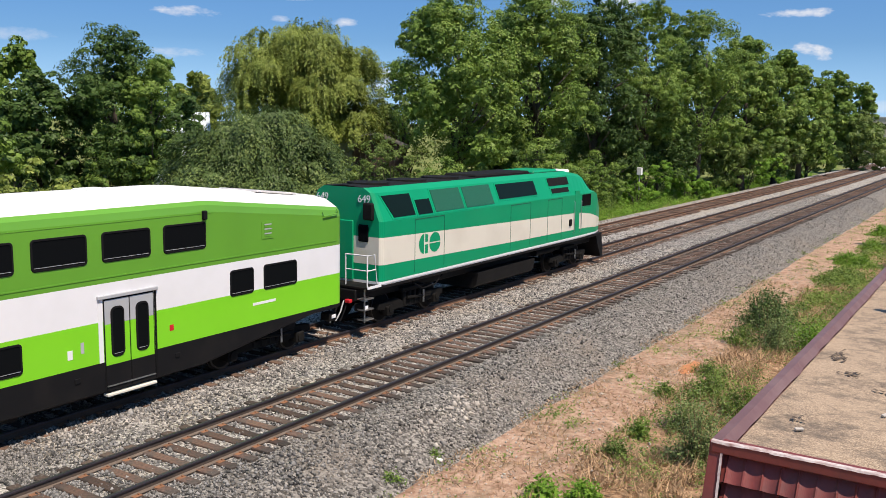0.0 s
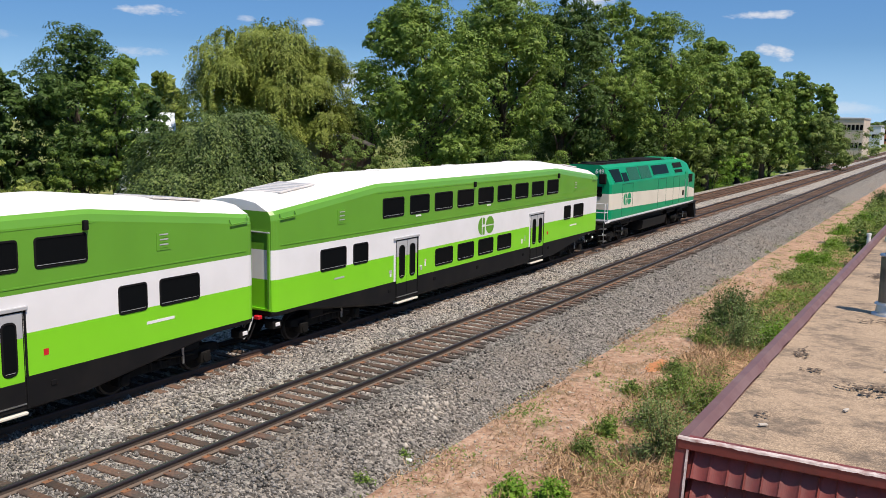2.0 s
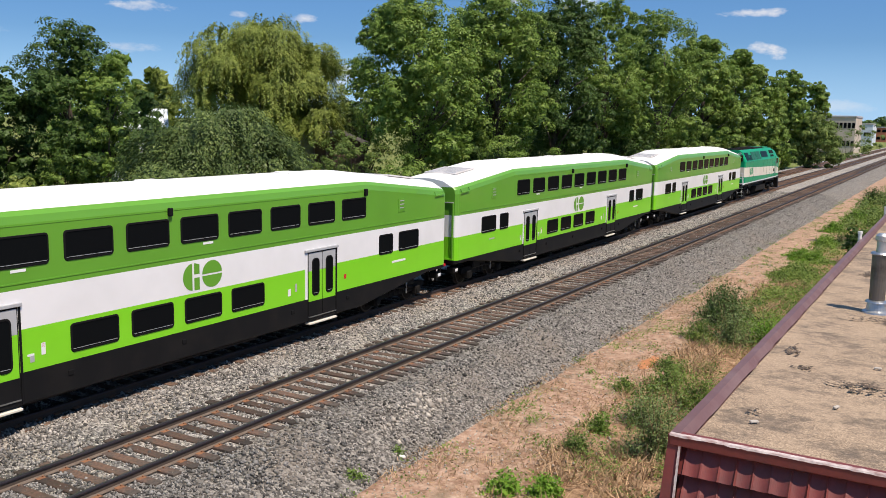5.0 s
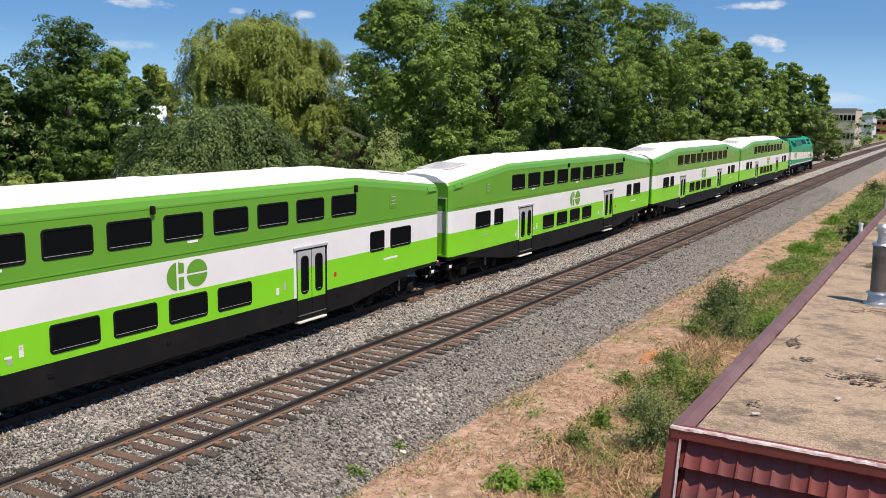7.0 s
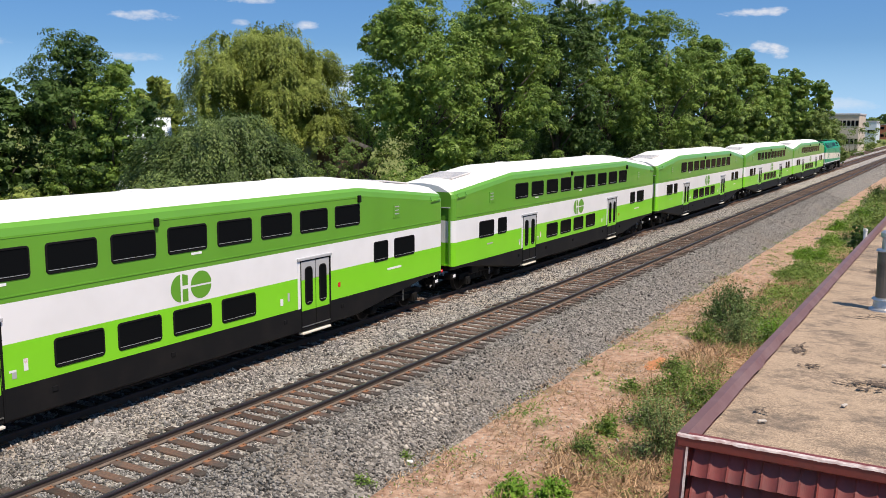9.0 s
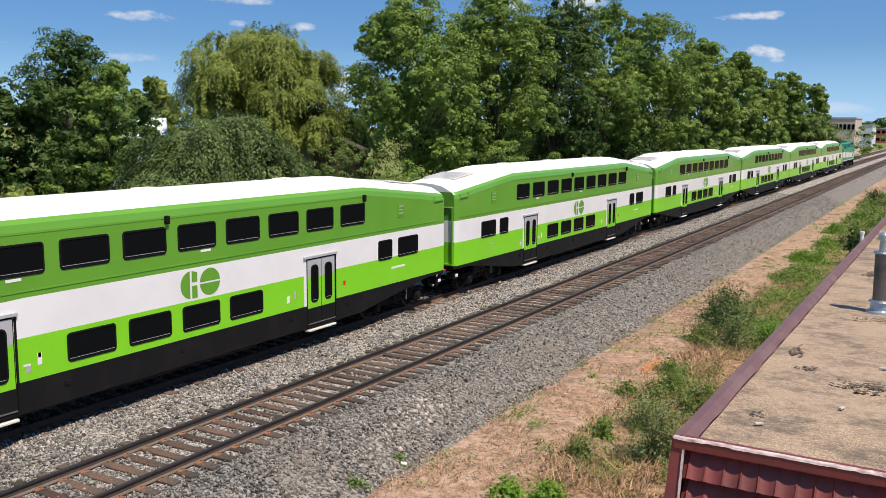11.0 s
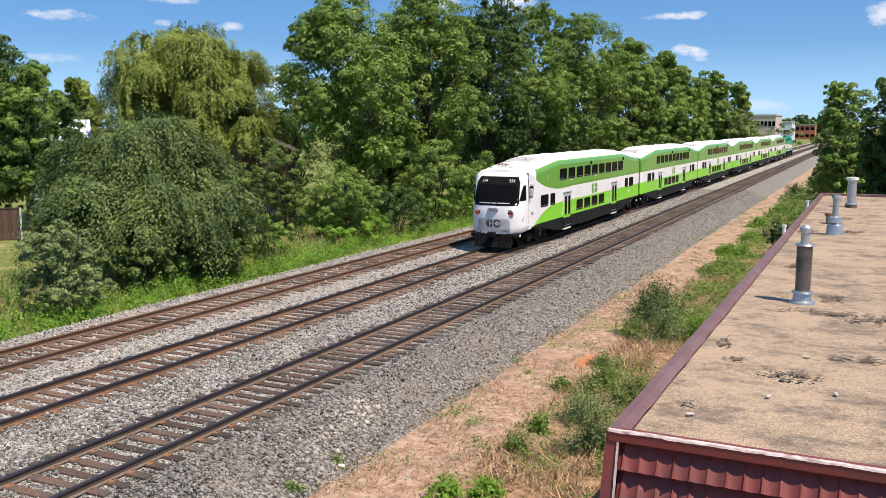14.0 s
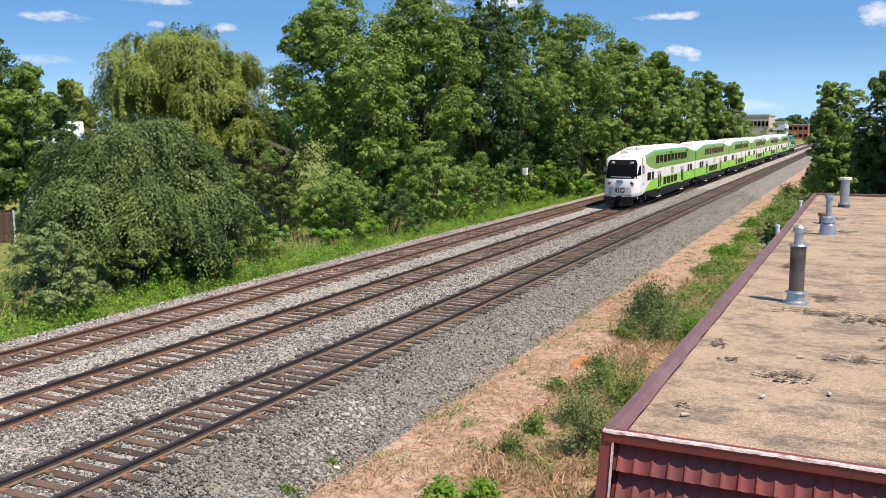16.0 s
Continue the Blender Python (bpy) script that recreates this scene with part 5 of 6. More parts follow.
def leaf_mesh(name, c, nrm, along, length, width, mat, pointed=False):
    """Kite-shaped (or plain pointed) leaves, all in one mesh: centres, normals, long axes, sizes."""
    nrm = nrm / (np.linalg.norm(nrm, axis=1, keepdims=True) + 1e-9)
    along = along - nrm * np.sum(along * nrm, 1, keepdims=True)
    along = along / (np.linalg.norm(along, axis=1, keepdims=True) + 1e-9)
    side = np.cross(nrm, along)
    length, width = length[:, None] / 2, width[:, None] / 2
    if pointed:
        v = np.stack([c - along * length * 0.8 + side * width * 0.8, c + along * length, c - side * width - along * length * 0.35], 1)
        return fast_mesh(name, v.reshape(-1, 3), np.arange(len(c) * 3).reshape(-1, 3), M[mat])
    v = np.stack([c - along * length, c + side * width - along * length * 0.1, c + along * length - nrm * length * 0.25, c - side * width - along * length * 0.1], 1)
    f = np.arange(len(c) * 4).reshape(-1, 4)
    return fast_mesh(name, v.reshape(-1, 3), f, M[mat])


def crown_cloud(rng, lobes, count, clumps):
    """Points in boughs round the shells of lobes (x, y, z, rx, rz), with gaps between the boughs."""
    lobes = np.array(lobes, float)
    wt = lobes[:, 3] * lobes[:, 4]
    pick = rng.choice(len(lobes), clumps, p=wt / wt.sum())
    d = rng.normal(size=(clumps, 3))
    d[:, 2] = d[:, 2] + 0.25
    d /= np.linalg.norm(d, axis=1, keepdims=True)
    rad = rng.uniform(0.66, 1.06, clumps)
    L = lobes[pick]
    cc = L[:, :3] + d * np.stack([L[:, 3], L[:, 3], L[:, 4]], 1) * rad[:, None]
    cs = np.maximum(0.13, L[:, 3] * 0.21) * rng.uniform(0.65, 1.35, clumps)
    k = rng.integers(0, clumps, count)
    way = rng.normal(size=(count, 3)) + 0.75 * d[k] + np.array([0, 0, 0.55])
    way /= np.linalg.norm(way, axis=1, keepdims=True) + 1e-9
    p = cc[k] + way * np.array([1, 1, 0.72]) * (cs[k] * rng.uniform(0.72, 1.12, count))[:, None]
    nrm = way + np.array([0, 0, 0.25]) + rng.normal(size=(count, 3)) * 0.30
    return p, nrm


def trunk_shape(rng, height, crown_base, r0, spread, mat="bark"):
    s = Shape()
    lean = rng.normal(0, 0.25, 2)
    pts = [(lean[0] * t * t, lean[1] * t * t, -0.2 + height * t) for t in (0, 0.15, 0.35, 0.6, 0.85)]
    s.tube(pts, [r0 * 1.35, r0, r0 * 0.85, r0 * 0.55, r0 * 0.2], mat, 9)
    for k in range(9):
        a, t = k * 2.4 + rng.uniform(-0.4, 0.4), rng.uniform(0.0, 0.8)
        z0 = crown_base * 0.8 + (height - crown_base) * 0.6 * t
        reach = spread * rng.uniform(0.5, 0.85) * (1 - 0.4 * t)
        rise = (height - z0) * rng.uniform(0.25, 0.6)
        s.tube([(0, 0, z0), (0.45 * reach * math.cos(a), 0.45 * reach * math.sin(a), z0 + rise * 0.65), (reach * math.cos(a), reach * math.sin(a), z0 + rise)], [r0 * 0.42, r0 * 0.25, r0 * 0.06], mat, 6)
    return s


seed_count = [100]


def tree(x, y, top, spread, leaf, label, name="broadleaf_tree", base=-0.92, foot=0.18, count=22000, size=0.30, lobes=None, group="trees along the railway", squash=1.0):
    """A broadleaf tree: trunk with limbs, and a crown of lobes covered in boughs of leaves."""
    seed_count[0] += 1
    rng = np.random.default_rng(seed_count[0])
    h = top - base
    far = y > 40
    if far:
        count, size = int(count * 1.4), size * 0.82
    t = thing(name, label, "tree", group, pose(x, y, base))
    cb = h * foot
    part("trunk", trunk_shape(rng, h * 0.9, cb, 0.03 * h * 0.6 + 0.05, spread), t, smooth=True)
    if lobes is None:
        lobes = [(0, 0, cb + (h - cb) * 0.5, spread * 0.72, (h - cb) * 0.48)]
        for k in range(9):
            a, q = 6.283 * k / 9 + rng.uniform(-0.3, 0.3), rng.uniform(0.05, 0.9)
            rr = spread * rng.uniform(0.30, 0.46)
            rad = (spread - rr) * math.sin(math.pi * min(0.93, 0.28 + 0.62 * q)) * rng.uniform(0.8, 1.08)
            lobes.append((rad * math.cos(a), rad * math.sin(a), cb + rr * 0.7 + (h - cb - rr * 1.5) * q, rr, rr * rng.uniform(0.75, 1.1)))
        lobes.append((rng.normal(0, 0.1) * spread, rng.normal(0, 0.1) * spread, h - spread * 0.36, spread * 0.36, spread * 0.36))
    p, nrm = crown_cloud(rng, lobes, count, max(60, count // 105))
    # shaded inner leaves, which close the crown behind the boughs
    inner = count // 10
    L = np.array(lobes, float)[rng.integers(0, len(lobes), inner)]
    d = rng.normal(size=(inner, 3))
    d *= (rng.uniform(0.2, 0.78, inner) / np.linalg.norm(d, axis=1))[:, None]
    p = np.concatenate([p, L[:, :3] + d * np.stack([L[:, 3], L[:, 3], L[:, 4]], 1)])
    nrm = np.concatenate([nrm, rng.normal(size=(inner, 3))])
    ln = np.concatenate([size * 1.12 * rng.uniform(0.6, 1.35, count), size * 2.6 * rng.uniform(0.6, 1.2, inner)])
    keep = p[:, 2] > 0.1
    p, nrm, ln = p[keep], nrm[keep], ln[keep]
    n = len(p)
    me = leaf_mesh("crown", p, nrm, rng.normal(size=(n, 3)) + np.array([0, 0, -0.4]), ln, ln * rng.uniform(0.5, 0.85, n), leaf, far)
    part("crown", me, t)
    return t


def weeping_tree(x, y, top, spread, leaf, label, name, strands, drop, size=0.34, thin=0.28, base=-0.92, low=0.5, dome=0.30, reach=0.32, boughs=26, depth=0.15, spray=30, fan_out=0.13, group="trees along the railway"):
    """A tree whose twigs arch out from the dome and hang in strands of narrow leaves."""
    seed_count[0] += 1
    rng = np.random.default_rng(seed_count[0])
    h = top - base
    t = thing(name, label, "tree", group, pose(x, y, base))
    part("trunk", trunk_shape(rng, h * 0.85, h * 0.25, 0.35, spread), t, smooth=True)
    heads = []
    for k in range(boughs):
        a, q = rng.uniform(0, 6.283), rng.uniform(0, 1) ** 0.7
        heads.append((spread * 0.70 * q * math.cos(a), spread * 0.70 * q * math.sin(a), h * (0.88 - dome * q * q) - rng.uniform(0, depth) * h, spread * rng.uniform(0.15, 0.29)))
    heads.append((0, 0, h - spread * 0.33, spread * 0.36))
    heads = np.array(heads)
    sprays = strands // spray
    k = rng.integers(0, len(heads), sprays)
    a = rng.uniform(0, 6.283, sprays)
    el = np.arcsin(rng.uniform(-0.1, 1.0, sprays))
    r = heads[k, 3]
    out = np.stack([np.cos(a) * np.cos(el), np.sin(a) * np.cos(el), np.sin(el)], 1)
    p0 = heads[k, :3] + out * r[:, None] * rng.uniform(0.75, 1.1, (sprays, 1)) * np.array([1, 1, 0.85])
    fan = rng.integers(0, sprays, strands)
    a = a[fan] + rng.normal(0, 0.24, strands)
    p0 = p0[fan] + rng.normal(size=(strands, 3)) * np.array([fan_out, fan_out, fan_out * 0.5])
    steps = 16
    ln = (rng.uniform(0.35, 1.0, sprays)[fan] * rng.uniform(0.8, 1.2, strands)) * drop
    u = np.linspace(0, 1, steps)[None, :, None]
    ox = np.stack([np.cos(a), np.sin(a), np.zeros(strands)], 1)[:, None, :]
    path = p0[:, None, :] + ox * (np.sqrt(u) * (ln * reach)[:, None, None]) + np.array([0, 0, -1.0]) * ((u ** 1.6) * ln[:, None, None]) + rng.normal(size=(strands, steps, 3)) * 0.06
    d = np.gradient(path, axis=1).reshape(-1, 3)
    p = path.reshape(-1, 3)
    keep = p[:, 2] > low
    p, d = p[keep], d[keep]
    n = len(p)
    nrm = np.repeat(ox, steps, 1).reshape(-1, 3)[keep] * 0.7 + np.array([0, 0, 0.8]) + rng.normal(size=(n, 3)) * 0.3
    L = size * rng.uniform(0.6, 1.3, n)
    me = leaf_mesh("crown", p, nrm, d + rng.normal(size=(n, 3)) * 0.02, L, L * thin * rng.uniform(0.7, 1.3, n), leaf, True)
    part("crown", me, t)
    return t


def shrub(x, y, top, spread, leaf, label, count=6000, size=0.16, base=-0.92, name="shrub", group="shrubs beside the railway", flat=1.0):
    """A many-stemmed bush."""
    seed_count[0] += 1
    rng = np.random.default_rng(seed_count[0])
    h = top - base
    far = y > 40
    if far:
        count, size = int(count * 1.3), size * 0.86
    t = thing(name, label, "shrub", group, pose(x, y, base))
    s = Shape()
    for k in range(7):
        a = k * 0.9 + rng.uniform(-0.3, 0.3)
        q = spread * rng.uniform(0.3, 0.7)
        s.tube([(0.1 * math.cos(a), 0.1 * math.sin(a), -0.15), (q * 0.5 * math.cos(a), q * 0.5 * math.sin(a), h * 0.45), (q * math.cos(a), q * math.sin(a), h * rng.uniform(0.65, 0.9))], [0.045, 0.03, 0.01], "bark", 5)
    part("woody_base", s, t)
    lobes = [(0, 0, h * 0.48, spread * 0.66, h * 0.46)]
    for k in range(8):
        a = 6.283 * k / 8 + rng.uniform(-0.3, 0.3)
        rr = spread * rng.uniform(0.28, 0.45)
        lobes.append(((spread - rr) * math.cos(a), (spread - rr) * math.sin(a), min(h - rr * 0.6, max(rr * 0.5, h * rng.uniform(0.2, 0.75))), rr, rr * 0.8))
    p, nrm = crown_cloud(rng, lobes, count, max(40, count // 90))
    keep = p[:, 2] > 0.02
    p, nrm = p[keep], nrm[keep]
    n = len(p)
    ln = size * rng.uniform(0.6, 1.35, n)
    part("foliage", leaf_mesh("foliage", p, nrm, rng.normal(size=(n, 3)), ln, ln * rng.uniform(0.45, 0.8, n), leaf, far), t)
    return t


def weed_strip(name, label, x0, x1, y0, y1, height, count, size, leaf, seed, z=-0.95, patch=0.35, edge=0.0, clumps=400, group=""):
    """Low growth along the line: upright leafy stems in uneven patches."""
    rng = np.random.default_rng(seed)
    cy = y0 + (y1 - y0) * rng.uniform(0, 1, clumps) ** 1.5
    cx = rng.uniform(x0, x1, clumps)
    ch = height * rng.lognormal(-0.15, 0.35, clumps)
    cr = rng.uniform(0.25, 0.8, clumps)
    k = rng.integers(0, clumps, count)
    q = rng.normal(size=(count, 2)) * cr[k][:, None] * 0.55
    u = rng.uniform(0, 1, count) ** 0.8
    p = np.stack([cx[k] + q[:, 0] * (0.6 + 0.5 * u), cy[k] + q[:, 1] * (0.6 + 0.5 * u), z + ch[k] * u * np.exp(-np.sum(q * q, 1) / (cr[k] ** 2) * 0.8)], 1)
    nrm = rng.normal(size=(count, 3)) * 0.6 + np.array([0.2, -0.2, 0.9])
    ln = size * rng.uniform(0.6, 1.4, count)
    me = leaf_mesh(name, p, nrm, rng.normal(size=(count, 3)) + np.array([0, 0, 0.7]), ln, ln * rng.uniform(0.35, 0.75, count), leaf, True)
    return tagged(new(name, me), label, "weeds", group, "stuff")


def grass_blades(name, label, x0, x1, y0, y1, height, count, mat, seed, z=-0.95, flat=0.4, pw=1.4):
    """Blades and dry stalks, upright or fallen."""
    rng = np.random.default_rng(seed)
    p = np.stack([rng.uniform(x0, x1, count), y0 + (y1 - y0) * rng.uniform(0, 1, count) ** pw, np.full(count, z)], 1)
    patch = np.array([noise.noise((a * 0.8, b * 0.5, seed)) for a, b in p[:, :2]])
    p = p[patch > -0.08]
    count = len(p)
    up = rng.normal(size=(count, 3)) * flat + np.array([0, 0, 1.0 if flat < 0.8 else 0.25])
    up /= np.linalg.norm(up, axis=1, keepdims=True)
    ln = height * rng.uniform(0.4, 1.3, count)
    c = p + up * (ln / 2)[:, None]
    c[:, 2] = np.maximum(c[:, 2], z + 0.06)
    nrm = np.cross(up, rng.normal(size=(count, 3)))
    me = leaf_mesh(name, c, nrm, up, ln, np.full(count, 0.016) + 0.02 * ln, mat)
    return tagged(new(name, me), label, "grass", "", "stuff")


def weed_clump(x, y, h, r, leaf, label, stems, size, base=-0.95):
    """A clump of weeds: thin stems that lean out from the ground, with leaves all along them."""
    seed_count[0] += 1
    rng = np.random.default_rng(seed_count[0])
    t = thing("weed_clump", label, "weeds", "weed clumps on the bank", pose(x, y, base))
    a, q = rng.uniform(0, 6.283, stems), np.minimum(1.25, np.abs(rng.normal(0, 0.62, stems)))
    r = r * (1.0 + 0.35 * np.sin(2 * a + seed_count[0]) + 0.2 * np.sin(5 * a))
    foot = np.stack([q * r * 0.8 * np.cos(a), q * r * 0.8 * np.sin(a), np.zeros(stems)], 1)
    tall = h * rng.uniform(0.25, 1.0, stems) ** 1.2 * 1.2 * np.maximum(0.22, 1.05 - 0.6 * q * q)
    lean = np.stack([np.cos(a), np.sin(a), np.zeros(stems)], 1) * (0.5 * q * tall)[:, None] + rng.normal(size=(stems, 3)) * (0.22 * tall)[:, None] * np.array([1, 1, 0])
    tip = foot + lean + np.array([0, 0, 1.0]) * tall[:, None]
    s = Shape()
    for k in range(0, stems, 4):
        s.tube([tuple(foot[k]), tuple(foot[k] * 0.5 + tip[k] * 0.5 - lean[k] * 0.12), tuple(tip[k])], [0.007, 0.005, 0.002], "straw" if k % 8 else "bark", 3, caps=False)
    part("woody_base", s, t)
    per = 17
    u = rng.uniform(0.02, 1.0, (stems, per, 1))
    p = (foot[:, None] * (1 - u) + tip[:, None] * u - lean[:, None] * (u * (1 - u) * 0.5) + rng.normal(size=(stems, per, 3)) * size * 0.75).reshape(-1, 3)
    p[:, 2] = np.maximum(p[:, 2], 0.02)
    n = len(p)
    ln = size * rng.uniform(0.55, 1.4, n)
    nrm = rng.normal(size=(n, 3)) * 0.55 + np.array([0, 0, 0.9])
    part("foliage", leaf_mesh("foliage", p, nrm, rng.normal(size=(n, 3)) + np.array([0, 0, 0.2]), ln, 1.15 * ln * rng.uniform(0.4, 0.75, n), leaf, True), t)
    return t


# ---- trees beyond the tracks ----
weeping_tree(-36.9, 54.2, 15.5, 8.0, "leaf_willow", "large pale green willow with hanging twigs", name='willow_tree', strands=13000, drop=1.9, size=0.27, thin=0.42, low=3.8, dome=0.14, reach=0.35, boughs=60, depth=0.40, spray=9, fan_out=0.26)
weeping_tree(-18.1, 29.4, 8.0, 5.6, "leaf_deep", "broad weeping tree with drooping olive-green boughs", name='weeping_tree', strands=12000, drop=2.0, size=0.165, thin=0.62, low=0.2, dome=0.46, reach=1.05, boughs=44, depth=0.42, spray=24, fan_out=0.16)
shrub(-14.6, 21.4, 2.9, 1.9, "leaf_grey", "rounded grey-green bush in the grass", count=16000, size=0.11)
tree(-22.4, 55.0, 16.3, 6.1, "leaf_mid", "tall broadleaf tree with light green crown", count=36960, size=0.26)
tree(-20.7, 65.2, 18.5, 5.8, "leaf_mid", "tall broadleaf tree in a dense row", count=29920, size=0.26)
tree(-19.4, 74.6, 18.6, 5.4, "leaf_dark", "tall dark green tree in a dense row", count=26400, size=0.26)
tree(-17.3, 81.9, 19.0, 5.2, "leaf_mid", "tall broadleaf tree in a dense row", count=26400, size=0.26)
tree(-14.1, 89.3, 18.8, 5.5, "leaf_mid", "tall broadleaf tree in a dense row", count=24640, size=0.26)
tree(-13.2, 104.0, 17.0, 5.3, "leaf_mid", "broadleaf tree in a dense row", count=23760, size=0.37)
tree(-12.6, 118.5, 16.5, 4.9, "leaf_mid", "broadleaf tree in a dense row", count=19440, size=0.41)
tree(-12.3, 132.9, 15.4, 4.8, "leaf_mid", "broadleaf tree in a dense row", count=17280, size=0.43)
tree(-12.7, 160.2, 16.5, 4.4, "leaf_mid", "broadleaf tree at the end of the row", count=12960, size=0.49)
tree(-10.0, 171.7, 14.8, 4.0, "leaf_mid", "broadleaf tree at the end of the row", count=10800, size=0.52)
tree(-8.5, 160.8, 9.5, 6.3, "leaf_olive", "low broadleaf tree at the end of the row", count=9720, size=0.46, foot=0.05)
tree(-32.6, 62.7, 12.0, 3.6, "leaf_olive", "small tree beneath the taller row", count=14000, foot=0.1, size=0.24)
tree(-24.9, 65.2, 8.3, 5.5, "leaf_dark", "dense lower tree beneath the taller row", count=15000, foot=0.05, size=0.24)
tree(-17.2, 86.2, 8.6, 5.4, "leaf_dark", "dense lower tree beneath the taller row", count=13500, foot=0.05, size=0.24)
tree(-15.4, 101.4, 8.2, 5.5, "leaf_olive", "dense lower tree beneath the taller row", count=12150, foot=0.05, size=0.37)
tree(-13.4, 116.3, 8.0, 5.5, "leaf_olive", "dense lower tree beneath the taller row", count=9720, foot=0.05, size=0.41)
tree(-11.6, 135.0, 8.2, 5.4, "leaf_mid", "dense lower tree beneath the taller row", count=8100, foot=0.05, size=0.43)
shrub(-17.6, 46.3, 4.3, 3.0, "leaf_mid", "tall dense shrub beneath the trees", count=14000, size=0.2)
shrub(-22.9, 47.5, 5.6, 2.5, "leaf_olive", "tall dense shrub beneath the trees", count=10000, size=0.2)
shrub(-16.6, 58.3, 5.7, 3.7, "leaf_mid", "vine-covered shrub beneath the trees", count=14000, size=0.22)
shrub(-15.5, 49.9, 2.4, 2.7, "leaf_dark", "dark low shrub beside the weeds", count=9000, size=0.18)
shrub(-16.2, 67.3, 4.4, 3.4, "leaf_mid", "tall dense shrub beneath the trees", count=11000, size=0.22)
shrub(-15.8, 78.2, 3.3, 3.0, "leaf_bright", "bright shrub beside the weeds", count=8000, size=0.24)
tree(-18.8, 76.5, 7.5, 4.6, "leaf_dark", "dense lower tree beneath the taller row", count=13000, foot=0.05, size=0.24)
shrub(-14.9, 74.4, 1.5, 1.8, "leaf_bright", "bright shrub round the marker post", count=5000, size=0.22)
shrub(-14.3, 87.1, 2.4, 2.7, "leaf_bright", "bright shrub beside the weeds", count=7000, size=0.26)
shrub(-13.0, 106.1, 4.0, 4.3, "leaf_bright", "bright shrub beside the weeds", count=7000, size=0.3)
shrub(-14.3, 30.2, 1.7, 1.7, "leaf_dark", "dark low bush standing in long grass", count=8000, size=0.15)
shrub(-15.4, 26.5, 2.4, 1.8, "leaf_olive", "leafy bush beneath the weeping tree", count=8000, size=0.16)
tree(-43.8, 40.8, 13.2, 5.2, "leaf_dark", "dark green broadleaf tree with deep shade", count=29920, foot=0.08, size=0.24)
tree(-40.8, 41.5, 11.2, 2.8, "leaf_mid", "broadleaf tree behind the dark one", count=14000, size=0.24)
tree(-47.0, 36.3, 9.6, 4.1, "leaf_dark", "dark green broadleaf tree with deep shade", count=24000, foot=0.05, size=0.24)
tree(-52.8, 38.3, 12.4, 3.0, "leaf_mid", "broadleaf tree in the back gardens", count=12000, size=0.24)
tree(-57.2, 60.7, 11.4, 2.4, "leaf_willow", "pale tree in the back gardens", count=8000, size=0.4)
shrub(-17.7, 17.1, 5.3, 2.0, "leaf_willow", "yellow-green leafy shrub beside the gardens", count=12000, size=0.17)
shrub(-42.4, 39.4, 6.0, 3.1, "leaf_mid", "tall leafy shrub under the dark tree", count=12000, size=0.18)
tree(-39.2, 26.0, 11.2, 4.2, "leaf_mid", "broadleaf tree in the back gardens", count=16000, foot=0.05, size=0.24)
tree(11.9, 59.3, 9.4, 2.5, "leaf_mid", "broadleaf tree beyond the flat-roofed building", count=27000, foot=0.06, size=0.2, group='trees beyond the building')
tree(14.5, 53.3, 9.6, 2.2, "leaf_dark", "dark broadleaf tree beyond the flat-roofed building", count=24300, foot=0.06, size=0.2, group='trees beyond the building')
tree(17.1, 51.2, 10.4, 3.1, "leaf_dark", "dark broadleaf tree beyond the flat-roofed building", count=21600, foot=0.06, group='trees beyond the building', size=0.2)
shrub(9.5, 50.4, 1.4, 1.3, "leaf_dark", "dark bush beside the building's far corner", count=8000, size=0.16)
shrub(11.1, 63.2, 3.6, 1.7, "leaf_olive", "bush beside the building's far corner", count=7000, size=0.2)
tree(-36.1, 715.6, 15.8, 18.4, "leaf_dark", "distant dark green trees on the horizon", count=5000, size=1.8, foot=0.02, group='distant trees')
tree(-10.8, 716.9, 13.6, 23.0, "leaf_dark", "distant dark green trees on the horizon", count=5000, size=1.8, foot=0.02, group='distant trees')
shrub(-9.3, 226.2, 7.9, 8.8, "leaf_olive", "distant bushes beside the line", count=4000, size=0.5)
shrub(9.4, 147.2, 4.8, 3.8, "leaf_olive", "bushes along the far bank", count=4000, size=0.35)
shrub(-26.4, 49.9, 5.9, 3.2, "leaf_olive", "leafy shrub in front of the brown house", count=7000, size=0.22)
tree(-35.1, 84.7, 18.6, 7.0, "leaf_dark", "tall tree in the back row", count=9000, size=0.6, foot=0.05)
tree(-31.8, 95.3, 19.9, 6.9, "leaf_dark", "tall tree in the back row", count=9000, size=0.6, foot=0.05)
tree(-23.4, 109.4, 19.9, 6.8, "leaf_dark", "tall tree in the back row", count=9000, size=0.6, foot=0.05)
tree(-19.5, 123.0, 17.6, 6.6, "leaf_dark", "tree in the back row", count=8000, size=0.6, foot=0.05)
shrub(-15.7, 28.9, 2.5, 2.1, "leaf_low", "light green bush beneath the weeping tree", count=7000, size=0.16)
shrub(-16.6, 36.6, 1.7, 2.0, "leaf_mid", "light green bush beside the weeds", count=6000, size=0.18)
shrub(-16.1, 45.2, 1.6, 2.6, "leaf_bright", "light green bush beside the weeds", count=6000, size=0.19)
shrub(-15.9, 60.8, 1.2, 2.7, "leaf_bright", "bright green creeper mound beside the track", count=6000, size=0.2)
tree(-59.9, 85.8, 9.5, 5.1, "leaf_dark", "dark tree behind the houses", count=6000, size=0.55, foot=0.03)
tree(-58.0, 93.7, 9.3, 5.4, "leaf_dark", "dark tree behind the houses", count=6000, size=0.55, foot=0.03)
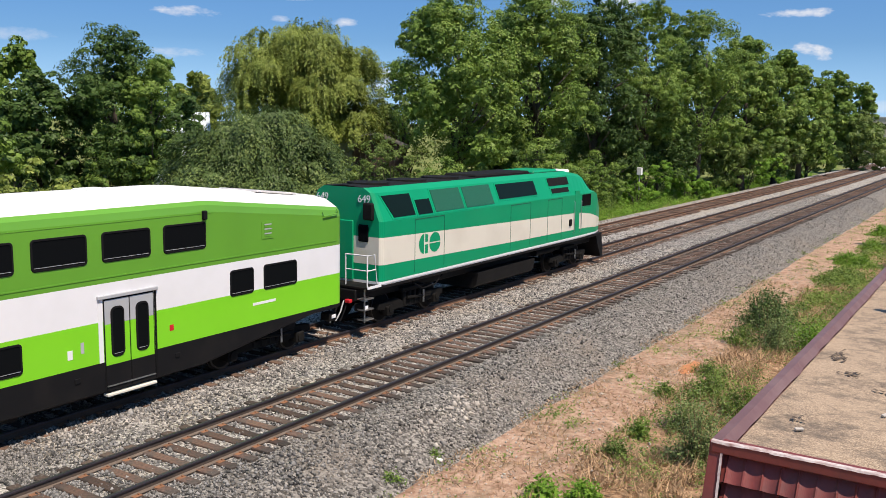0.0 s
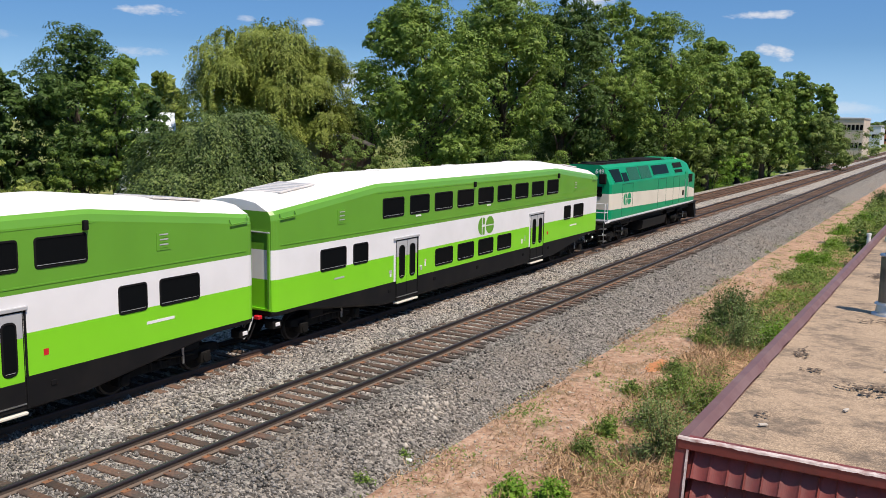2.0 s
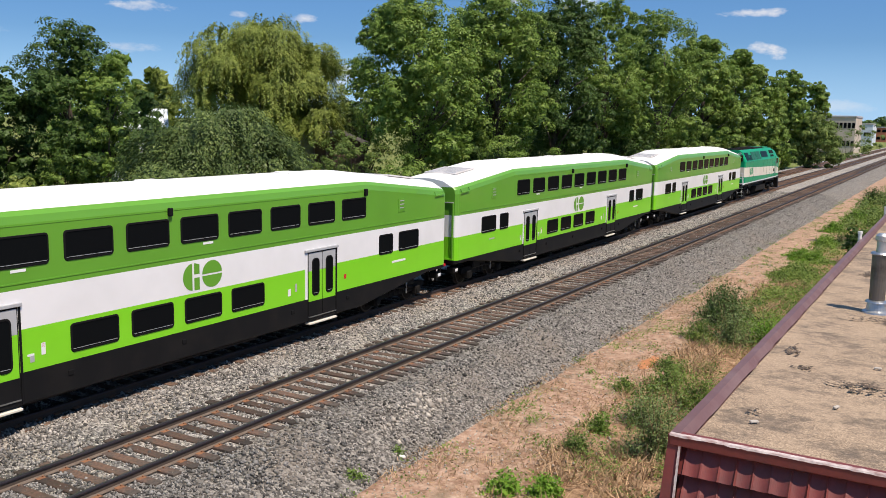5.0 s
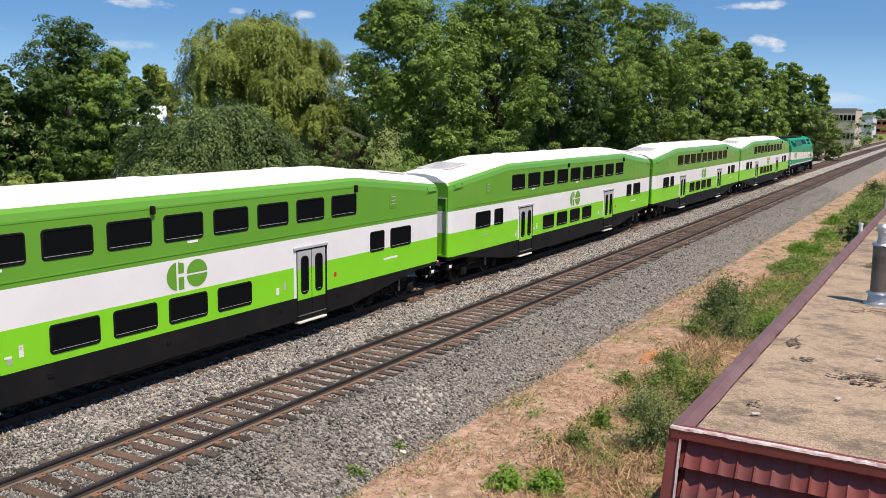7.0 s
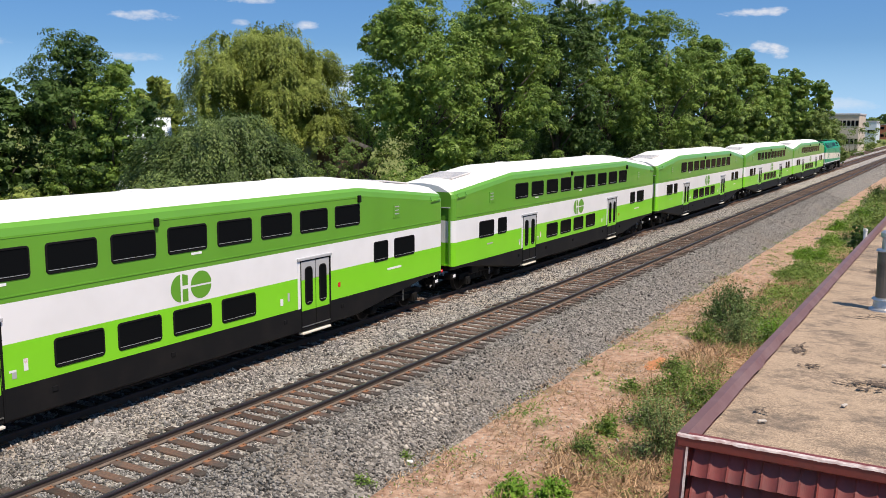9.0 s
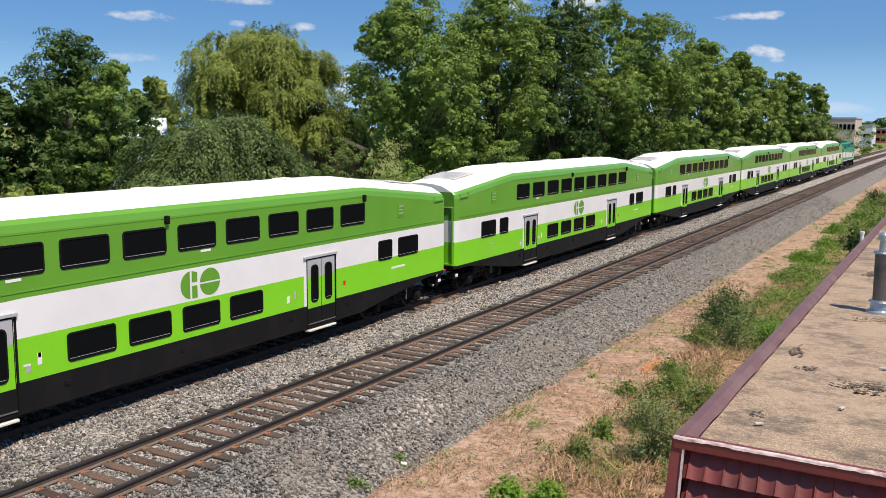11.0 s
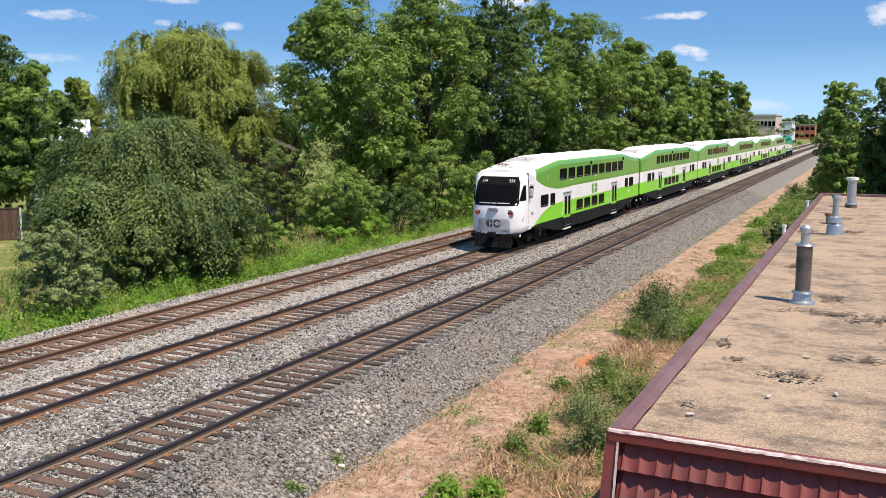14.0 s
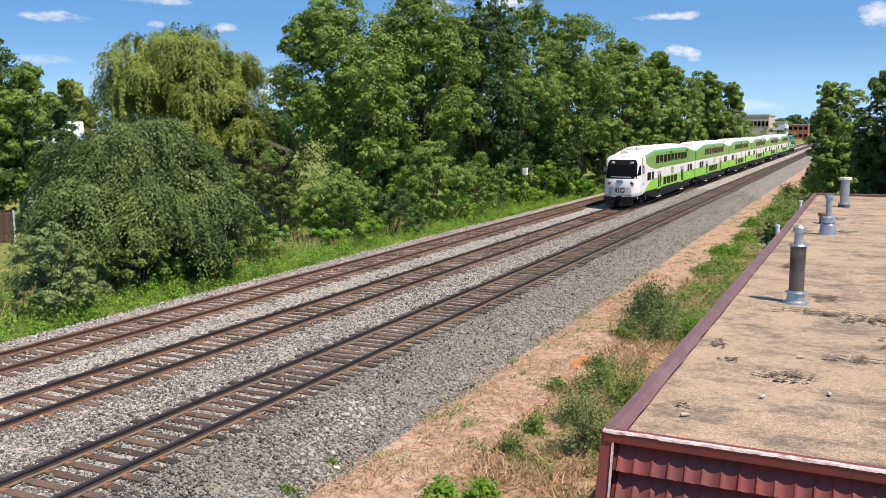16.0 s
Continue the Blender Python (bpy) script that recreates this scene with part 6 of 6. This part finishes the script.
tree(-70.8, 89.7, 9.3, 5.6, "leaf_dark", "dark tree behind the houses", count=5000, size=0.6, foot=0.03)
tree(-70.5, 68.4, 14.0, 3.9, "leaf_mid", "pale tree behind the gardens", count=6000, size=0.5, foot=0.03)
tree(-75.3, 78.1, 12.6, 3.8, "leaf_willow", "pale tree behind the gardens", count=5000, size=0.55, foot=0.03)
tree(-77.7, 67.4, 12.8, 6.6, "leaf_mid", "tree behind the gardens and houses", count=6000, size=0.55, foot=0.03)
shrub(12.9, 87.3, 6.1, 4.0, "leaf_dark", "dense dark growth beyond the building", count=6000, size=0.4)
shrub(16.3, 82.2, 6.9, 4.3, "leaf_dark", "dense dark growth beyond the building", count=6000, size=0.4)
shrub(10.7, 97.3, 4.9, 2.9, "leaf_olive", "dense growth along the far bank", count=5000, size=0.35)
tree(-26.4, 32.3, 7.8, 1.8, "leaf_dark", "small dark tree beside the pale house wall", count=12000, size=0.19, foot=0.05)

# ---- weeds on the bank ----
weed_clump(5.9, 32.4, 1.2, 0.75, "leaf_dark", "dark green straggling weeds on the bank", 420, 0.085)
weed_clump(6.6, 30.6, 1.55, 1.0, "leaf_dark", "dark green straggling weeds on the bank", 520, 0.085)
weed_clump(7.3, 27.9, 1.35, 0.9, "leaf_grey", "grey-green thicket on the bank beside the roof edge", 380, 0.080)
weed_clump(8.3, 28.6, 0.9, 0.8, "leaf_bright", "bright leafy weeds beside the roof edge", 260, 0.090)
weed_clump(6.2, 28.0, 0.65, 0.8, "leaf_low", "leafy weeds at the edge of the path", 260, 0.080)
weed_clump(7.0, 21.3, 0.75, 0.9, "leaf_low", "leafy weeds in the straw", 260, 0.075)
weed_clump(7.3, 18.3, 1.05, 0.7, "leaf_olive", "thin olive weeds in the straw", 200, 0.070)
weed_clump(8.1, 16.3, 1.45, 0.55, "leaf_grey", "tall grey-green weed in the straw beside the building", 330, 0.070)
weed_clump(8.2, 20.2, 0.9, 0.9, "leaf_low", "leafy weeds in the straw", 260, 0.075)
weed_clump(6.5, 17.1, 0.45, 0.28, "leaf_mid", "small leafy weed beside the path", 90, 0.080)
weed_clump(6.5, 15.6, 0.40, 0.32, "leaf_olive", "small olive weed beside the path", 120, 0.070)
weed_clump(6.9, 12.9, 0.40, 0.40, "leaf_bright", "broad-leaved bright weed in the straw", 110, 0.100)
weed_clump(6.1, 12.6, 0.35, 0.35, "leaf_bright", "broad-leaved bright weed in the straw", 90, 0.100)
weed_clump(3.2, 11.4, 0.28, 0.20, "leaf_mid", "small green tuft at the ballast edge", 60, 0.060)
weed_clump(3.2, 13.1, 0.22, 0.18, "leaf_mid", "small green tuft beside a pale rock", 50, 0.060)
weed_clump(5.9, 20.8, 0.35, 0.35, "leaf_low", "low weeds beside the path", 110, 0.070)
weed_clump(6.3, 23.6, 0.40, 0.50, "leaf_olive", "thin olive weeds in the straw", 160, 0.070)
weed_clump(6.2, 51.0, 0.55, 0.90, "leaf_bright", "bright weeds along the bank", 380, 0.110)
weed_clump(6.6, 58.1, 0.65, 0.90, "leaf_bright", "bright weeds along the bank", 360, 0.100)
weed_clump(6.1, 66.8, 0.70, 0.90, "leaf_bright", "bright weeds along the bank", 360, 0.110)
weed_clump(6.9, 44.5, 0.60, 0.80, "leaf_low", "green weeds along the bank", 300, 0.100)
weed_clump(6.4, 43.7, 0.45, 0.70, "leaf_low", "green weeds along the bank", 220, 0.090)
weed_clump(6.6, 76.5, 0.80, 1.00, "leaf_bright", "bright weeds along the bank", 360, 0.120)
weed_clump(7.5, 82.5, 0.90, 1.00, "leaf_mid", "green weeds along the bank", 320, 0.120)
weed_clump(6.5, 96.2, 1.50, 1.30, "leaf_dark", "dark bush beside the roof edge", 420, 0.140)
weed_clump(8.3, 109.8, 1.70, 1.40, "leaf_dark", "dark bush beside the roof edge", 420, 0.160)
weed_clump(7.0, 50.1, 0.60, 0.70, "leaf_bright", "bright weeds beside the roof edge", 300, 0.100)

# ---- low growth ----
weed_strip("hedge_weeds", "bright green weeds and creepers along the far ballast edge", -15.6, -12.9, 8, 150, 0.85, 86000, 0.125, "leaf_bright", 21, clumps=900)
weed_strip("tall_weeds", "mixed green weeds behind the far ballast edge", -20.5, -15.2, 10, 150, 0.9, 56000, 0.15, "leaf_low", 22, clumps=700)
grass_blades("meadow_grass", "long green and yellowing grass beyond the far track", -26, -13.2, 8, 90, 0.75, 24000, "leaf_low", 23)
grass_blades("verge_grass", "tall seeding grass behind the weeds", -19, -15.0, 14, 60, 1.0, 3200, "straw", 24, flat=0.2)
weed_strip("bank_weeds", "bright weeds on the bank beside the flat-roofed building", 6.3, 10.6, 30, 80, 0.6, 52000, 0.11, "leaf_low", 31, clumps=420)
weed_strip("path_weeds", "low green weeds beside the dirt path", 6.4, 10.6, 15, 36, 0.32, 11000, 0.075, "leaf_low", 32, clumps=130)
weed_strip("olive_weeds", "straggling olive weeds in the straw", 6.8, 10.6, 9, 34, 0.4, 8000, 0.065, "leaf_olive", 37, clumps=60)
weed_strip("path_tufts", "sparse green tufts on the dirt path", 3.2, 7.0, 9, 110, 0.18, 13000, 0.075, "leaf_low", 33, clumps=240)
grass_blades("dry_stalks", "fallen dry straw on the bank", 6.0, 10.8, 8.5, 42, 0.42, 44000, "straw", 34, flat=1.6)
grass_blades("dry_litter", "sparse dry litter on the trodden path", 3.4, 6.4, 9, 42, 0.20, 9000, "straw", 35, flat=1.6)
weed_strip("far_bank_weeds", "green growth on the far bank", 6.0, 10.5, 70, 200, 1.0, 22000, 0.24, "leaf_olive", 36, clumps=300)

# ---- houses, fence, distance ----


def gabled_house(x, y, turn, w, d, wall_h, roof_h, wall, roof, label, z=-0.95):
    """A house: walls with gables, a pitched roof with eaves, windows and a door."""
    t = thing("house", label, "house", "houses beyond the trees", pose(x, y, z, 0, 0, turn))
    s = Shape()
    s.extrude([(-w / 2, 0), (w / 2, 0), (w / 2, wall_h), (0, wall_h + roof_h), (-w / 2, wall_h)], "y", -d / 2, d / 2, wall)
    part("wall", s, t)
    for side in (-1, 1):
        r = Shape()
        e, th = 0.45, 0.14
        k = roof_h / (w / 2)
        a = (side * (w / 2 + e), wall_h - e * k)
        b = (0, wall_h + roof_h)
        r.extrude([a, b, (b[0], b[1] + th), (a[0], a[1] + th)], "y", -d / 2 - e, d / 2 + e, roof)
        part("roof", r, t)
        f = Shape()
        f.extrude([a, b, (b[0], b[1] - 0.2), (a[0], a[1] - 0.2)], "y", -d / 2 - e - 0.03, -d / 2 - e + 0.01, "siding" if wall == "siding" else "shingle")
        part("bargeboard", f, t)
    for dx in (-w * 0.25, w * 0.25):
        win = part("window", Shape().box(dx - 0.55, dx + 0.55, -d / 2 - 0.06, -d / 2 + 0.03, 1.0, 2.2, "siding", 0.02), t)
        part("pane", Shape().box(dx - 0.47, dx + 0.47, -d / 2 - 0.08, -d / 2 - 0.05, 1.08, 2.12, "glass"), win)
    part("door", Shape().box(-0.45, 0.45, -d / 2 - 0.05, -d / 2 + 0.03, 0, 2.05, "grey", 0.02), t)
    return t


gabled_house(-34.9, 61.6, 40, 4.2, 9, 5.6, 0.9, "brownwall", "shingle", "brown house with grey shingle roof behind the trees")
gabled_house(-40.2, 61.5, 62, 4.5, 8, 5.0, 1.4, "siding", "shingle", "pale house gable with grey roof behind the trees")
gabled_house(-46.5, 49.0, -41, 5.0, 4.4, 6.6, 1.3, "siding", "farsheet", "two-storey pale house with light roof among the trees")


def board_fence(x0, y0, x1, y1, height, n):
    t = thing("board_fence", "dark brown board fence with pale posts on the lawn", "fence", "", pose(x0, y0, -0.95, 0, 0, math.degrees(math.atan2(y1 - y0, x1 - x0))))
    ln = math.hypot(x1 - x0, y1 - y0)
    me = Shape().box(0, ln / n - 0.012, -0.02, 0.02, 0.05, height, "fence", 0.004).mesh("board")
    for k in range(n):
        part("board", me, t, at=pose(ln * k / n, 0, 0))
    for k in range(5):
        part("post", Shape().box(-0.06, 0.06, -0.12, -0.02, 0, height + 0.05, "siding", 0.01), t, at=pose(ln * k / 4, 0, 0))
    part("top_rail", Shape().box(0, ln, -0.06, 0.06, height, height + 0.08, "fence", 0.01), t)
    return t


board_fence(-43.5, 28.5, -37.0, 37.6, 2.1, 44)


def block_building(x, y, w, d, h, wall, label, bands=2, bays=6, name="industrial_building"):
    """A flat-roofed block with storeys of window bays and a parapet."""
    t = thing(name, label, "building", "distant buildings", pose(x, y, -0.95))
    part("wall", Shape().box(-w / 2, w / 2, 0, d, 0, h, wall, 0.05), t)
    part("parapet", Shape().box(-w / 2 - 0.2, w / 2 + 0.2, -0.2, d, h, h + 0.5, "grey", 0.05), t)
    me = Shape().box(-0.5, 0.5, -0.06, 0.06, -0.8, 0.8, "glass", 0.03).mesh("window")
    for j in range(bands):
        for i in range(bays):
            part("window", me, t, at=pose(-w / 2 + w * (i + 0.5) / bays, -0.05, h * (j + 0.55) / bands) @ Matrix.Diagonal((w / bays * 0.7, 1, 1, 1)))
    return t


block_building(-19.5, 295, 10.5, 20, 11.0, "beige", "beige office block with dark window bands beyond the trees", 2, 9)
block_building(-24.8, 440, 8.5, 20, 9.6, "farsheet", "pale blue sheet-metal industrial block", 1, 2)
block_building(-26.0, 590, 14.5, 15, 8.6, "brick", "low orange brick building by the line", 2, 5)
block_building(-30.0, 470, 16, 3, 4.6, "brick", "low orange brick shed beside the distant line", 1, 8, "brick_shed")



post = thing("marker_post", "white railway marker box on a thin post in the weeds", "marker post", "", pose(-15.4, 76.2, 0.14))
part("post", Shape().tube([(0, 0, 0), (0, 0, 1.9)], 0.05, "grey", 8), post)
part("box", Shape().box(-0.22, 0.22, -0.18, 0.18, 1.9, 2.6, "white", 0.03), post)


# ---- ties and loose stones ----
build_ties(track_near, 0.0, "tie", 1)
build_ties(track_mid, MID, "tie_rusty", 2)
build_ties(track_far, FAR, "tie_rusty", 3)


def near_stones(rng, count):
    y = 6 + 90 * rng.uniform(0, 1, count) ** 2.0
    x = rng.uniform(-3.6, 3.55, count)
    p = np.stack([x, y], 1)
    keep = ~((np.abs(np.abs(x) - GAUGE) < 0.10) | ((np.abs(x) < 1.3) & (np.abs((y / 0.497) % 1.0 - 0.0) < 0.24) & (rng.uniform(0, 1, count) > 0.34)) | ((np.abs(x) < 1.3) & ((y / 0.497) % 1.0 > 0.76) & (rng.uniform(0, 1, count) > 0.34)))
    return p[keep]


def mid_stones(rng, count):
    y = 8 + 50 * rng.uniform(0, 1, count) ** 1.5
    x = rng.uniform(-12.6, -2.2, count)
    keep = np.ones(count, bool)
    for c in (MID, FAR):
        d = x - c
        keep &= ~((np.abs(np.abs(d) - GAUGE) < 0.10) | ((np.abs(d) < 1.3) & (np.abs(((y / 0.497) + 0.5) % 1.0 - 0.5) < 0.24) & (rng.uniform(0, 1, count) > 0.4)))
    return np.stack([x, y], 1)[keep]


build_stones(56000, near_stones, 0.027, "stone_dark", "ballast_stones", "loose grey crushed stones of the near track", 41)
build_stones(24000, mid_stones, 0.032, "stone", "ballast_stones", "loose grey crushed stones between the farther tracks", 42)


def path_stones(rng, count):
    x, y = rng.uniform(3.2, 7.0, count), 9 + 40 * rng.uniform(0, 1, count) ** 1.6
    return np.stack([x, y, np.full(count, -0.90)], 1)


build_stones(4200, path_stones, 0.018, "rubble", "path_pebbles", "small pale pebbles strewn over the dirt path", 44)


def rubble_patch(rng, count):
    return np.stack([rng.normal(2.55, 0.22, count), rng.normal(15.0, 1.1, count)], 1)


build_stones(160, rubble_patch, 0.05, "rubble", "pale_rubble", "pale broken concrete on the ballast shoulder", 43)
single("litter", Shape().box(-0.09, 0.08, -0.05, 0.06, 0, 0.07, "paper", 0.02), "pale rock at the edge of the path", "rock", pose(3.37, 13.03, -0.92))
rng1 = random.Random(8)
s = Shape()
pts = [(0.55 * rng1.uniform(0.5, 1) * math.cos(0.35 * i), 1.25 * rng1.uniform(0.6, 1) * math.sin(0.35 * i), 0.0) for i in range(18)]
s.add(pts + [(0, 0, 0.10)], [(i, (i + 1) % 18, 18) for i in range(18)], "orangedirt")
single("orange_earth", s, "small heap of orange earth beside the path", "earth heap", pose(5.6, 24.1, -0.93))
for k, (x, y, a, ln) in enumerate(((6.7, 11.2, 30, 0.9), (7.0, 10.3, 80, 0.7), (8.6, 15.5, 110, 0.9), (9.0, 20.5, 20, 1.1), (3.2, 10.6, 120, 0.6), (5.0, 17.0, 60, 0.5))):
    single("dead_branch", Shape().tube([(0, 0, 0.02), (ln * 0.5, 0.06, 0.09), (ln, -0.03, 0.05)], [0.018, 0.014, 0.006], "straw", 5).tube([(ln * 0.5, 0.06, 0.09), (ln * 0.7, 0.25, 0.16)], [0.01, 0.004], "straw", 5), "pale dead branch lying in the straw", "branch", pose(x, y, -0.92, 0, 0, a), "dead branches")


# ---- motion ----
DRIFT_T = (0, 0.5, 1.0, 1.5, 2.0, 2.5, 3.0, 3.5, 4.0, 6.5, 7.0, 7.5, 8.0, 8.5, 11.0, 11.5, 12.0, 12.5, 13.0, 13.5, 14.0, 15.5, 16.0)
DRIFT_Y = (0, -0.30, -0.09, -0.05, -0.17, -0.06, -0.08, -0.26, -0.18, -0.28, -0.12, -0.12, -0.35, -0.20, -0.42, -0.22, -0.27, -0.56, -0.42, -0.52, -0.65, -0.80, -0.80)


def run(t):
    """How far the rear end of the first coach has come, in metres along the line."""
    drift = float(np.interp(t, DRIFT_T, DRIFT_Y))
    return -7.73 + 11.68 * t + 0.0815 * t * t + drift


def motions():
    beats = [0.5 * k for k in range(33)]
    walk(loco, [(t, pose(MID, run(t) + PITCH - 0.0, 0)) for t in beats])
    for k, c in enumerate(coaches):
        walk(c, [(t, pose(MID, run(t) - PITCH * k, 0)) for t in beats])
    walk(cab_coach, [(t, pose(MID, run(t) - PITCH * 5, 0)) for t in beats])
    for w, radius in WHEELS:
        x, y, z = w.matrix_basis.translation
        walk(w, [(f / FPS, pose(x, y, z, -math.degrees((run(f / FPS) - run(0)) / radius), 0, 0)) for f in range(0, 481)])


motions()
